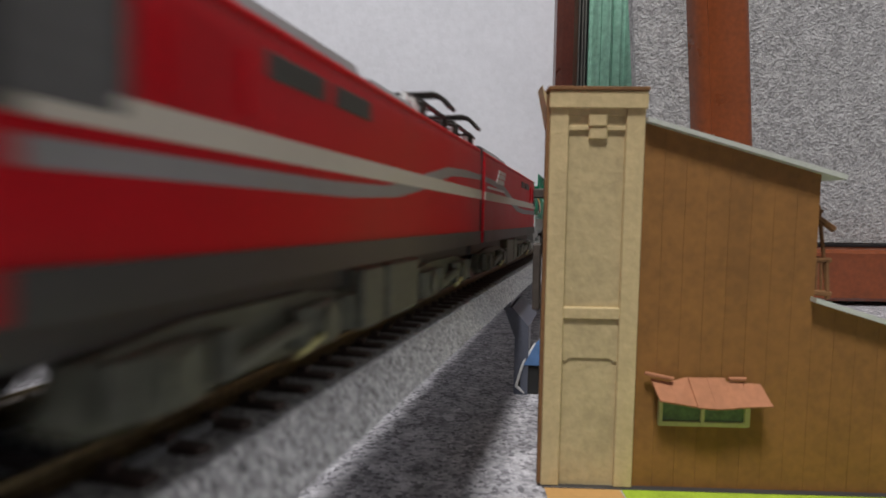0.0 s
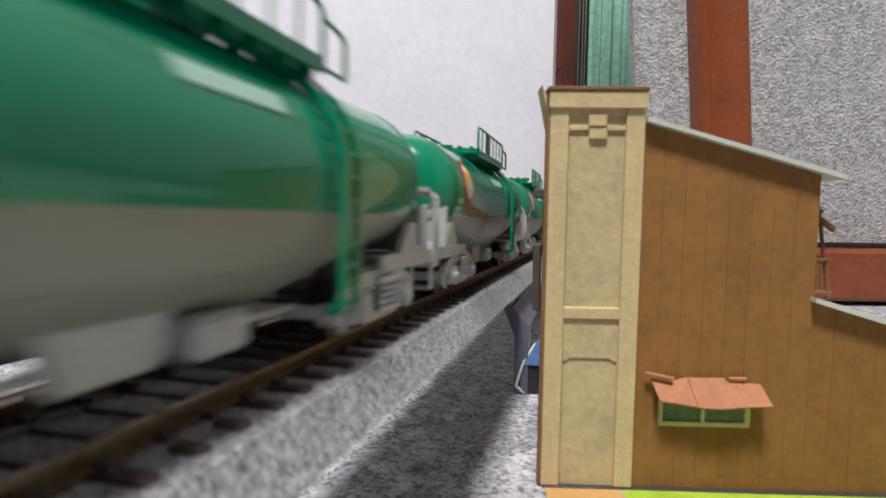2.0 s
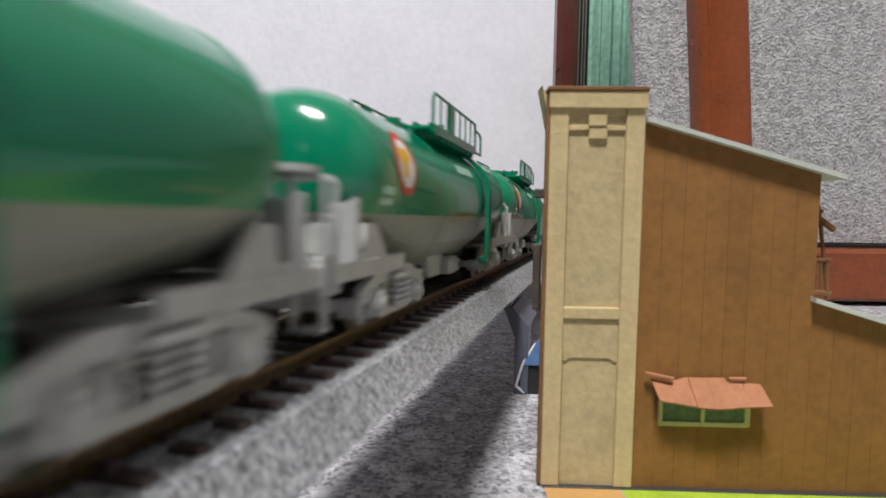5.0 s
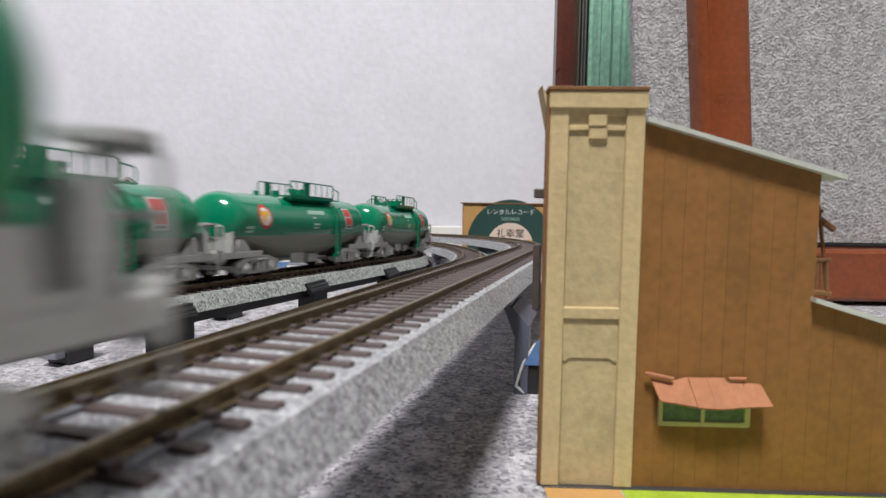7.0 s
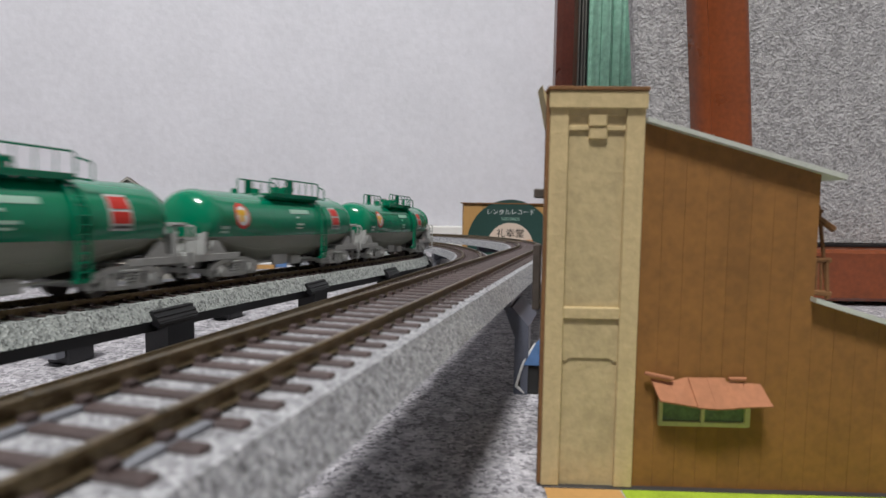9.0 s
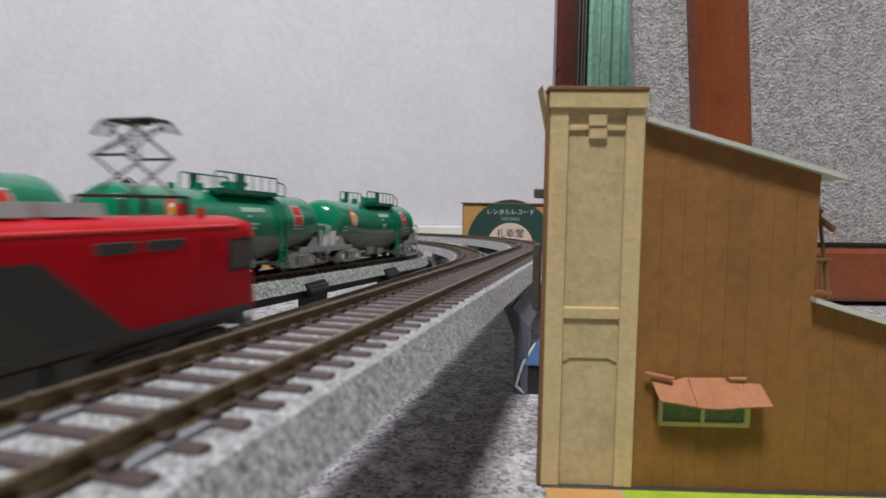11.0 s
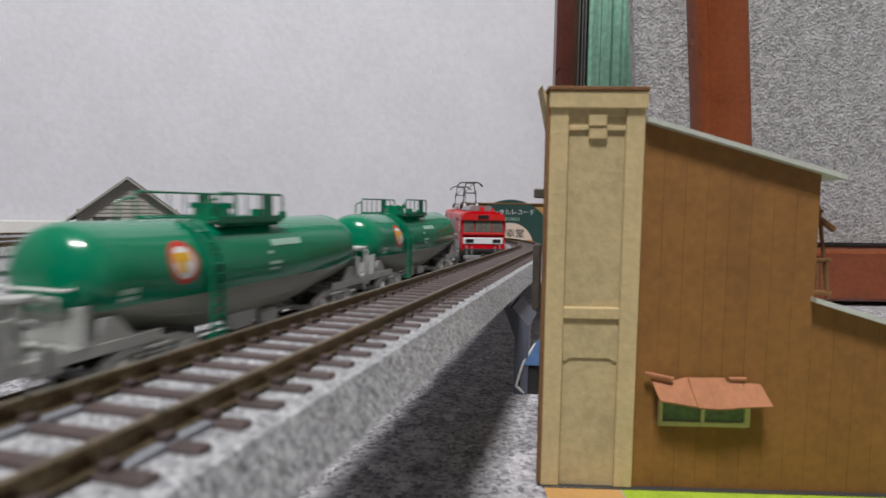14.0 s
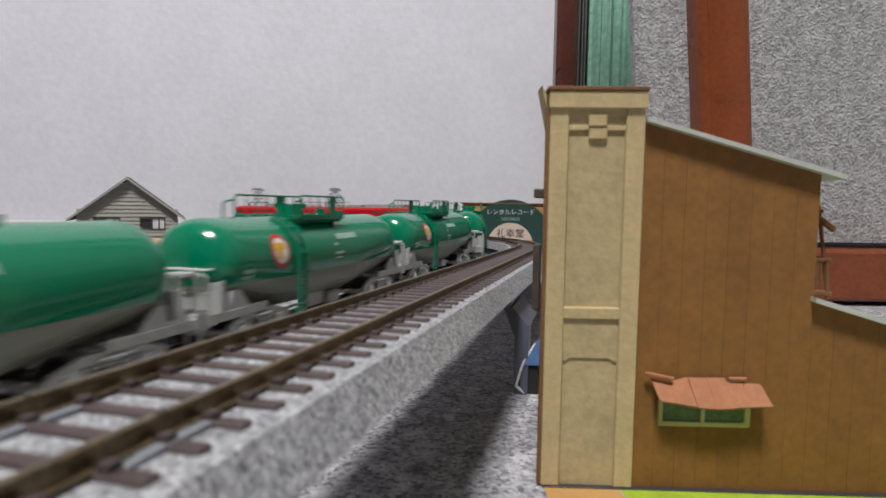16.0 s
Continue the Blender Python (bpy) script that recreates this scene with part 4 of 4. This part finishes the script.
# ---- card house beside the raised track ----
def build_card_house():
    h = root("card_house", mm(30.6, 166.6, -59.9, -2.0), label="brown card model house with a cream pilaster end", category="model house")
    # local frame: x along the visible end wall, y away from the viewer, z up from its base
    H = 112.2
    bm = B()
    prism(bm, [(-1.4, 0), (24.5, 0), (24.5, H), (-1.4, H)], 60, Matrix(((1, 0.16, 0, 0), (0, 1, 0, 1.35), (0, 0, 1, 0), (0, 0, 0, 1))))
    part("pilaster_core", bm, CARD_IN, h, "cream card panel")
    for x0, x1 in ((-1.6, 3.6), (19.2, 24.4)):
        bm = B()
        box(bm, x0, x1, 0, 2.4, 0.4, H - 0.5, 0.25)
        part("pilaster_strip", bm, CARD, h)
    bm = B()
    box(bm, 3.5, 19.3, 0.4, 2.3, 105.5, H - 0.5, 0.2)
    part("top_panel", bm, CARD, h)
    bm = B()
    box(bm, -2.0, 24.8, -0.9, 1.4, 107.4, H, 0.3)
    part("cornice", bm, CARD, h)
    bm = B()
    box(bm, -2.4, 25.0, -1.3, 6, H, H + 1.1, 0.2)
    part("cap", bm, CARD_EDGE, h, "brown card cap")
    bm = B()
    box(bm, 3.5, 19.3, 0.6, 2.3, 101.6, 103.0, 0.2)
    part("frieze", bm, CARD, h)
    bm = B()
    box(bm, 3.5, 19.3, 1.1, 2.3, 103.0, 105.6, 0.1)
    part("frieze", bm, CARD, h)
    bm = B()
    box(bm, 8.9, 14.0, -0.1, 1.5, 102.7, 106.2, 0.3)
    part("keystone", bm, CARD, h)
    bm = B()
    box(bm, 9.2, 14.2, 0.3, 2.3, 99.2, 102.7, 0.3)
    part("keystone_foot", bm, CARD, h)
    bm = B()
    box(bm, 3.5, 19.3, 0.1, 2.3, 49.0, 52.4, 0.3)
    part("ledge", bm, CARD, h)
    bm = B()
    out = [(3.5, 37.2), (4.6, 36.6), (5.6, 37.8), (17.2, 37.8), (18.2, 36.6), (19.3, 37.2), (19.3, 49.2), (3.5, 49.2)]
    prism(bm, out, 1.5, Matrix.Translation((0, 0.9, 0)))
    part("apron", bm, CARD_IN, h)
    bm = B()
    box(bm, -2.6, -1.7, 0.2, 2.2, 1, H - 1)
    part("edge", bm, CARD_EDGE, h, "brown cut card edge")
    # street front along the far side, seen edge on
    fr = Matrix(((1, 0.19, 0, 0), (0, 1, 0, 0), (0, 0, 1, 0), (0, 0, 0, 1)))
    bm = B()
    box(bm, -6.0, -3.8, 8, 12, 50, 69.5, 0.3, fr)
    part("hanging_sign", bm, SHINGLE, h, "dark brown sign board on the street front")
    bm = B()
    box(bm, -6.2, -3.0, 8, 24, 83.0, 85.6, 0.3, fr)
    part("street_eave", bm, SHINGLE, h, "dark eave of the street front")
    bm = B()
    prism(bm, [(-4.5, 114), (-2.5, 110), (-2.2, 103), (-3.2, 108)], 10, Matrix.Translation((0.6, 1.5, 0)))
    part("bent_corner", bm, CARD, h, "bent card corner")
    # brown side wall in planks
    top = lambda x: 104.6 - (x - 24.5) * 0.285
    k = 0
    x = 24.4
    while x < 116:
        w = 6.1
        x1 = x + w - 0.07
        tall = x < 71.5
        if tall:
            za, zb = top(x), top(x1)
        else:
            za, zb = 55.5 - (x - 72) * 0.30, 55.5 - (x1 - 72) * 0.30
        bm = B()
        prism(bm, [(x, 0.2), (x1, 0.2), (x1, zb), (x, za)], 1.2, Matrix.Translation((0, 1.5, 0)))
        part("plank", bm, BROWN_CARD, h)
        x += w
    bm = B()
    prism(bm, [(24.4, 0.1), (116, 0.1), (116, 42.0), (72.6, 55), (72.6, 90.4), (24.4, 104)], 55, Matrix.Translation((0, 2.55, 0)))
    part("house_core", bm, CARD_EDGE, h, "brown card body")
    bm = B()
    prism(bm, [(24.6, 105.2), (78.5, 90.2), (78.3, 88.9), (24.6, 104.0)], 62, Matrix.Translation((0, -1.5, 0)))
    part("upper_roof", bm, ROOF_CARD, h, "pale card roof")
    bm = B()
    prism(bm, [(72.2, 56.6), (120, 42.4), (120, 41.0), (72.2, 55.2)], 62, Matrix.Translation((0, -1.5, 0)))
    part("lower_roof", bm, ROOF_CARD, h, "pale card lower roof")
    # window with awning
    wn = new("side_window")
    wn.parent = h
    wn["label"] = "small window with yellow-green frame"
    bm = B()
    box(bm, 31.3, 56.2, 0.2, 1.5, 18.8, 20.2, 0.15)
    box(bm, 31.3, 56.2, 0.2, 1.5, 27.0, 28.0, 0.15)
    for xx in (31.3, 43.1, 55.3):
        box(bm, xx, xx + (1.6 if xx > 50 else 1.1), 0.2, 1.5, 19.0, 27.8, 0.12)
    part("frame", bm, WIN_FRAME, wn)
    for a, b in ((32.2, 43.1), (44.0, 55.3)):
        bm = B()
        box(bm, a, b, 0.9, 1.4, 20.0, 27.2)
        part("pane", bm, WIN_GLASS, wn, "printed green glazing")
    boards = [(31.9, 27.3), (31.0, 26.6), (32.6, 25.8), (32.7, 25.5), (31.6, 25.8), (31.3, 26.2), (31.0, 26.4)]
    for i, ((za, zb), (zc, zd)) in enumerate(zip(boards, boards[1:])):
        bm = B()
        x0 = 28.8 + i * 5.1
        lift = -0.5 if i in (2, 3) else 0.0
        quad = [(x0, 0.9 + lift, za), (x0 + 5.05, 0.9 + lift, za if i in (2, 3) else zc), (x0 + 6.2, -4.6 + lift, zd), (x0 + 1.1, -4.6 + lift, zb)]
        lo2 = [bm.verts.new(p) for p in quad]
        hi2 = [bm.verts.new((p[0], p[1] - 0.3, p[2] + 0.5)) for p in quad]
        bm.faces.new(lo2)
        bm.faces.new(hi2[::-1])
        for j in range(4):
            bm.faces.new((lo2[j], lo2[(j + 1) % 4], hi2[(j + 1) % 4], hi2[j]))
        part("awning_board", bm, AWNING, wn, "terracotta card awning board")
    for p, q in (((26.8, -0.4, 34.2), (34.6, -0.6, 32.7)), ((50.4, 0.4, 32.8), (55.2, 0.4, 32.9))):
        bm = B()
        rod(bm, p, q, 0.55, 6)
        part("torn_strip", bm, AWNING, wn, "curled strip of torn card")
    # balcony at the far corner
    def stick(kind, a, b, rad):
        bm2 = B()
        rod(bm2, a, b, rad)
        part(kind, bm2, CARD_EDGE, h, "brown card strip")
    for yb in (8, 26):
        stick("balcony_post", (74.0, yb, 57), (74.4, yb, 66.5), 0.7)
        stick("balcony_post", (80.6, yb, 55), (79.8, yb, 66.5), 0.7)
        stick("balcony_rail", (73, yb, 66.2), (81, yb, 66.2), 0.7)
        stick("balcony_post", (77.2, yb, 56), (77.0, yb, 66.2), 0.5)
    for xs in (75.4, 78.8):
        stick("balcony_slat", (xs, 8, 56), (xs - 0.6, 8, 66.0), 0.45)
    stick("balcony_deck", (72.8, 8, 57.2), (81.4, 8, 56.4), 0.9)
    stick("balcony_rail", (80.2, 8, 66.2), (80.2, 26, 66.2), 0.6)
    stick("brace", (80.8, 8, 55.0), (77.2, 9, 82.0), 0.55)
    stick("bracket", (74, 9, 80.5), (82.0, 9, 75.0), 1.0)
    stick("bracket", (72.6, 10, 81.6), (79, 10, 80.2), 0.6)
    # base card
    bm = B()
    box(bm, -1.2, 122, -0.6, 58, -0.05, 0.35, 0.1, fr)
    part("base_plate", bm, LOCO_GREY, h, "dark grey card base")
    g = slab("grass_mat", "yellow-green flocked mat under the house", 52, 260, 120, 240, 0.05, 0.12, MAT_GREEN, kind="", category="mat")
    o = slab("card_strip", "tan card strip beside the mat", 30, 51.5, 158, 175, 0.05, 0.12, TAN, kind="", category="card strip")
    s2 = root("blue_panel", label="blue sheet with a white edge leaning by the house", category="sheet")
    m = mm(35.5, 250, -60, 0)
    bm = B()
    prism(bm, [(0, 0.5), (-3.5, 3.5), (-0.5, 14), (4.5, 22), (8, 22), (8, 0.5)], 1.2)
    q = part("sheet", bm, INK, s2)
    bm = B()
    rods(bm, [(0.0, 0.0, 0.7), (-3.6, 0.0, 3.7), (-0.6, 0.0, 14.2), (4.4, 0.0, 22.2)], 0.6)
    part("edge", bm, WHITE, s2)
    bm = B()
    prism(bm, [(-0.6, 13), (4.5, 22.5), (8, 26), (8, 13)], 0.8, Matrix.Translation((0, -0.9, 0)))
    part("blue_face", bm, BLUE, s2)
    s2.matrix_world = m


build_card_house()


# ---- record shop front with a half disc ----
def text(name, body_text, size, at, parent, mat):
    cu = bpy.data.curves.new(name, "FONT")
    cu.body, cu.size, cu.align_x, cu.extrude = body_text, size * MM, "CENTER", 0.0001
    cu.materials.append(mat)
    ob = new(name, cu)
    ob.parent = parent
    ob.matrix_basis = pose(at[0] * MM, at[1] * MM, at[2] * MM, 90, 0, 0)
    return ob


def build_shop():
    s = root("record_shop", mm(97, 868, -60, 0), label="tan card shop front with a dark green half disc sign", category="model shop")
    bm = B()
    box(bm, -68, 77, 0, 50, 0, 79.5, 0.8)
    part("wall", bm, TAN, s)
    bm = B()
    box(bm, -71, 80, -3, 54, 79.6, 81.6, 0.5)
    part("roof", bm, CARD_EDGE, s, "thin brown roof edge")
    bm = B()
    for x in (-40,):
        box(bm, x - 0.4, x + 0.4, -0.3, 0.3, 0, 79)
    part("joint", bm, CARD_EDGE, s)
    d = new("disc_sign")
    d.parent = s
    d["label"] = "dark green half disc with pale pink label"
    bm = B()
    N = 48
    out = [(62 * math.cos(math.pi * (1.25 - 1.5 * i / N)), 24.5 + 62 * math.sin(math.pi * (1.25 - 1.5 * i / N))) for i in range(N + 1)]
    out = [(x, max(z, 0.4)) for x, z in out]
    clean = [out[0]]
    for q in out[1:]:
        if abs(q[0] - clean[-1][0]) + abs(q[1] - clean[-1][1]) > 0.05:
            clean.append(q)
    prism(bm, clean, 2.0, Matrix.Translation((0, -2.6, 0)))
    part("disc", bm, DISC_GREEN, d)
    bm = B()
    out = [(33 * math.cos(math.pi * i / 32), 20.0 + 33 * math.sin(math.pi * i / 32)) for i in range(33)]
    prism(bm, out, 0.6, Matrix.Translation((0, -3.3, 0)))
    part("label_half", bm, DISC_PINK, d)
    bm = B()
    box(bm, -33, 33, -3.5, -2.9, 20.2, 28.5)
    part("label_band", bm, ORANGE, d)
    bm = B()
    box(bm, -20, 20, -3.8, -3.3, 20.2, 23)
    part("slot", bm, INK, d)
    text("sign_writing", "レンタルレコード", 8.8, (0, -2.9, 65.5), d, WHITE)
    text("sign_writing", "RECORDS", 6.0, (0, -2.9, 56.5), d, PALE_GREEN)
    text("sign_writing", "礼幸堂", 13.6, (0, -3.6, 33.0), d, INK)


build_shop()


# ---- grey sided cottage behind the loops ----
def build_cottage():
    c = root("model_cottage", mm(-294, 559, -60, 24), label="two-storey grey weatherboard model cottage with a dark gable roof", category="model house")
    W2, E, A = 42, 68, 100  # half width, eaves, apex
    bm = B()
    prism(bm, [(-W2, 0), (W2, 0), (W2, E), (0, A - 2.5), (-W2, E)], 40, Matrix.Translation((0, 0.8, 0)))
    part("wall", bm, SIDING, c)
    z = 46.0
    while z < A - 6:
        half = W2 if z < E else W2 * (A - 3 - z) / (A - E)
        spans = [(-half, half)] if not 50 < z < 63.5 else [(-half, -29), (-7, 9), (31, half)]
        for p, q in spans:
            if q - p > 3:
                bm = B()
                prism(bm, [(0, z), (1.3, z), (0.6, z + 3.4), (0, z + 3.4)], q - p, Matrix.Translation((p, 0.6, 0)) @ Matrix.Rotation(radians(-90), 4, "Z"))
                part("board", bm, SIDING, c)
        z += 3.6

    def opening(name, x0, x1, z0, z1, bars, frame_mat, panes):
        wn = new(name)
        wn.parent = c
        bm = B()
        box(bm, x0, x1, -0.9, 1.0, z0, z0 + 1.2)
        box(bm, x0, x1, -0.9, 1.0, z1 - 1.2, z1)
        for x in (x0, *bars, x1 - 1.1):
            box(bm, x, x + 1.1, -0.9, 1.0, z0, z1)
        part("window_frame", bm, frame_mat, wn)
        for p, q, mat in panes:
            bm = B()
            box(bm, p, q, -0.1, 0.5, z0 + 1.2, z1 - 1.2)
            part("pane", bm, mat, wn)

    opening("window", -29, -7, 51.5, 63.0, (-19, -12), SHINGLE, ((-28, -19, INK), (-18, -8, WINDOW_LIGHT)))
    opening("window", 9, 31, 51.5, 63.0, (19, 25), SHINGLE, ((10, 19, INK), (20, 30, WINDOW_LIGHT)))
    # lower storey: tiled pent roof, pale framed windows and a door
    for i in range(14):
        bm = B()
        x0 = -W2 - 2 + i * 6.3
        box(bm, x0, x0 + 6.1, -9.0, 1.0, -0.7, 0.7, 0.3, Matrix.Translation((0, 0, 43.0)) @ Matrix.Rotation(radians(32), 4, "X"))
        part("pent_tile", bm, TILE_PINK, c, "pale terracotta tile strip")
    opening("window", -36, -18, 14, 34, (-28,), CREAM, ((-35, -28, INK), (-27, -19, GLASS_PALE)))
    opening("window", 12, 34, 14, 34, (22,), CREAM, ((13, 22, INK), (23, 33, GLASS_PALE)))
    bm = B()
    box(bm, -9, 5, -0.6, 1.0, 4, 35, 0.3)
    part("door", bm, CREAM, c, "cream door")
    for sx in (-1, 1):
        bm = B()
        prism(bm, [(sx * 49, E - 8.2), (0, A - 1.4), (0, A + 1.0), (sx * 49, E - 5.8)], 50, Matrix.Translation((0, -5, 0)))
        part("roof_slope", bm, SHINGLE, c, "dark brown roof slope")
        bm = B()
        prism(bm, [(sx * 49.4, E - 8.4), (0, A - 1.7), (0, A + 0.6), (sx * 49.4, E - 6.2)], 1.0, Matrix.Translation((0, -6.2, 0)))
        part("barge_board", bm, SIDING, c, "grey barge board")
    bm = B()
    box(bm, -W2 - 1, W2 + 1, -0.8, 0.8, 0, 4)
    part("plinth", bm, PIER_LIGHT, c, "grey plinth")


build_cottage()


# ---- card offcuts on the carpet inside the loops ----
def build_offcuts():
    for x, y, w, dp, h, rz, mat, lbl in ((-215, 706, 30, 14, 7, 12, TAN, "small tan card box lying on the carpet"), (-172, 712, 26, 12, 6, -8, WHITE, "small white card box lying on the carpet"), (-196, 728, 18, 12, 8, 20, BLUE, "small blue card box lying on the carpet")):
        t = root("card_box", mm(x, y, -FLOOR, rz), label=lbl, category="card box", group="card boxes")
        bm = B()
        box(bm, -w / 2, w / 2, -dp / 2, dp / 2, 0, h, 0.4)
        part("carton", bm, mat, t)
        bm = B()
        box(bm, -w / 2 - 0.3, w / 2 + 0.3, -dp / 2 - 0.3, dp / 2 + 0.3, h - 1.6, h + 0.3, 0.3)
        part("lid", bm, WHITE if mat is not WHITE else PIER_LIGHT, t)


build_offcuts()


# ---- round ceiling lamp ----
def build_ceiling_lamp():
    l = root("ceiling_lamp", pose(-0.27, -0.66, 2.25), label="round white ceiling lamp", category="lamp")
    bm = B()
    bmesh.ops.create_cone(bm, cap_ends=True, segments=40, radius1=300, radius2=320, depth=90, matrix=Matrix.Translation((0, 0, 54)))
    part("cover", bm, LAMP_MAT, l, "white lamp body", smooth=True)


build_ceiling_lamp()


# ---- trains ----
def ride(loop, s, turn):
    """Pose on the loop at s, resting on two bogies, y along the track; turn: end for end."""
    a, _ = loop.at(s - 52)
    b, _ = loop.at(s + 52)
    d = (b - a).normalized()
    side = Vector((d.y, -d.x, 0)).normalized()
    up = side.cross(d)
    m = Matrix(((side.x, d.x, up.x, 0), (side.y, d.y, up.y, 0), (side.z, d.z, up.z, 0), (0, 0, 0, 1)))
    p = (a + b) / 2 + Vector((0, 0, FLOOR))
    return Matrix.Translation(p * MM) @ m


def between(table, t):
    for (t0, s0), (t1, s1) in zip(table, table[1:]):
        if t <= t1:
            return s0 + (s1 - s0) * (t - t0) / (t1 - t0)
    return table[-1][1]


def train(loop, loco, wagon, n, loco_gap, way, table):
    """way: +1 when the train runs towards larger s. table: the first wagon's centre by time."""
    things = [(wagon if k == 0 else copy_thing(wagon, Matrix()), -way * 168.0 * k) for k in range(n)]
    things.append((loco, way * loco_gap))
    return [(ob, loop, off, table) for ob, off in things]


A_TABLE = [(0.0, 441.5), (1.5, 159.0), (3.5, -221.0), (6.5, -772.0), (16.0, -772.0 - 184.0 * 9.5)]
C_TABLE = [(0.0, 103.3 - 200.0 * 12.5), (12.5, 103.3), (16.0, 103.3 + 193.0 * 3.5)]
B_N = 7
B_TABLE = [(0.0, 853.5 + 178.0 * 9 - 168.0 * (B_N - 1)), (9.0, 857.5 - 168.0 * (B_N - 1)), (11.3, 420 - 168.0 * (B_N - 1)), (12.5, 203 - 168.0 * (B_N - 1)), (16.0, 203 - 183 * 3.5 - 168.0 * (B_N - 1))]
TRAINS = []
TRAINS += train(LOOP_A, build_loco(False), build_wagon(False, False, 52.5, False), 6, 248.5, -1, A_TABLE)
TRAINS += train(LOOP_C, build_loco(True), build_wagon(False, True, 42.0), 7, 255.0, 1, C_TABLE)
TRAINS += train(LOOP_B, build_loco(True), build_wagon(True, False), B_N, 254.0, -1, B_TABLE)


def motions():
    for ob, loop, off, table in TRAINS:
        times = [i * 0.5 for i in range(33)]
        walk(ob, [(t, ride(loop, between(table, t) + off, False)) for t in times])


motions()
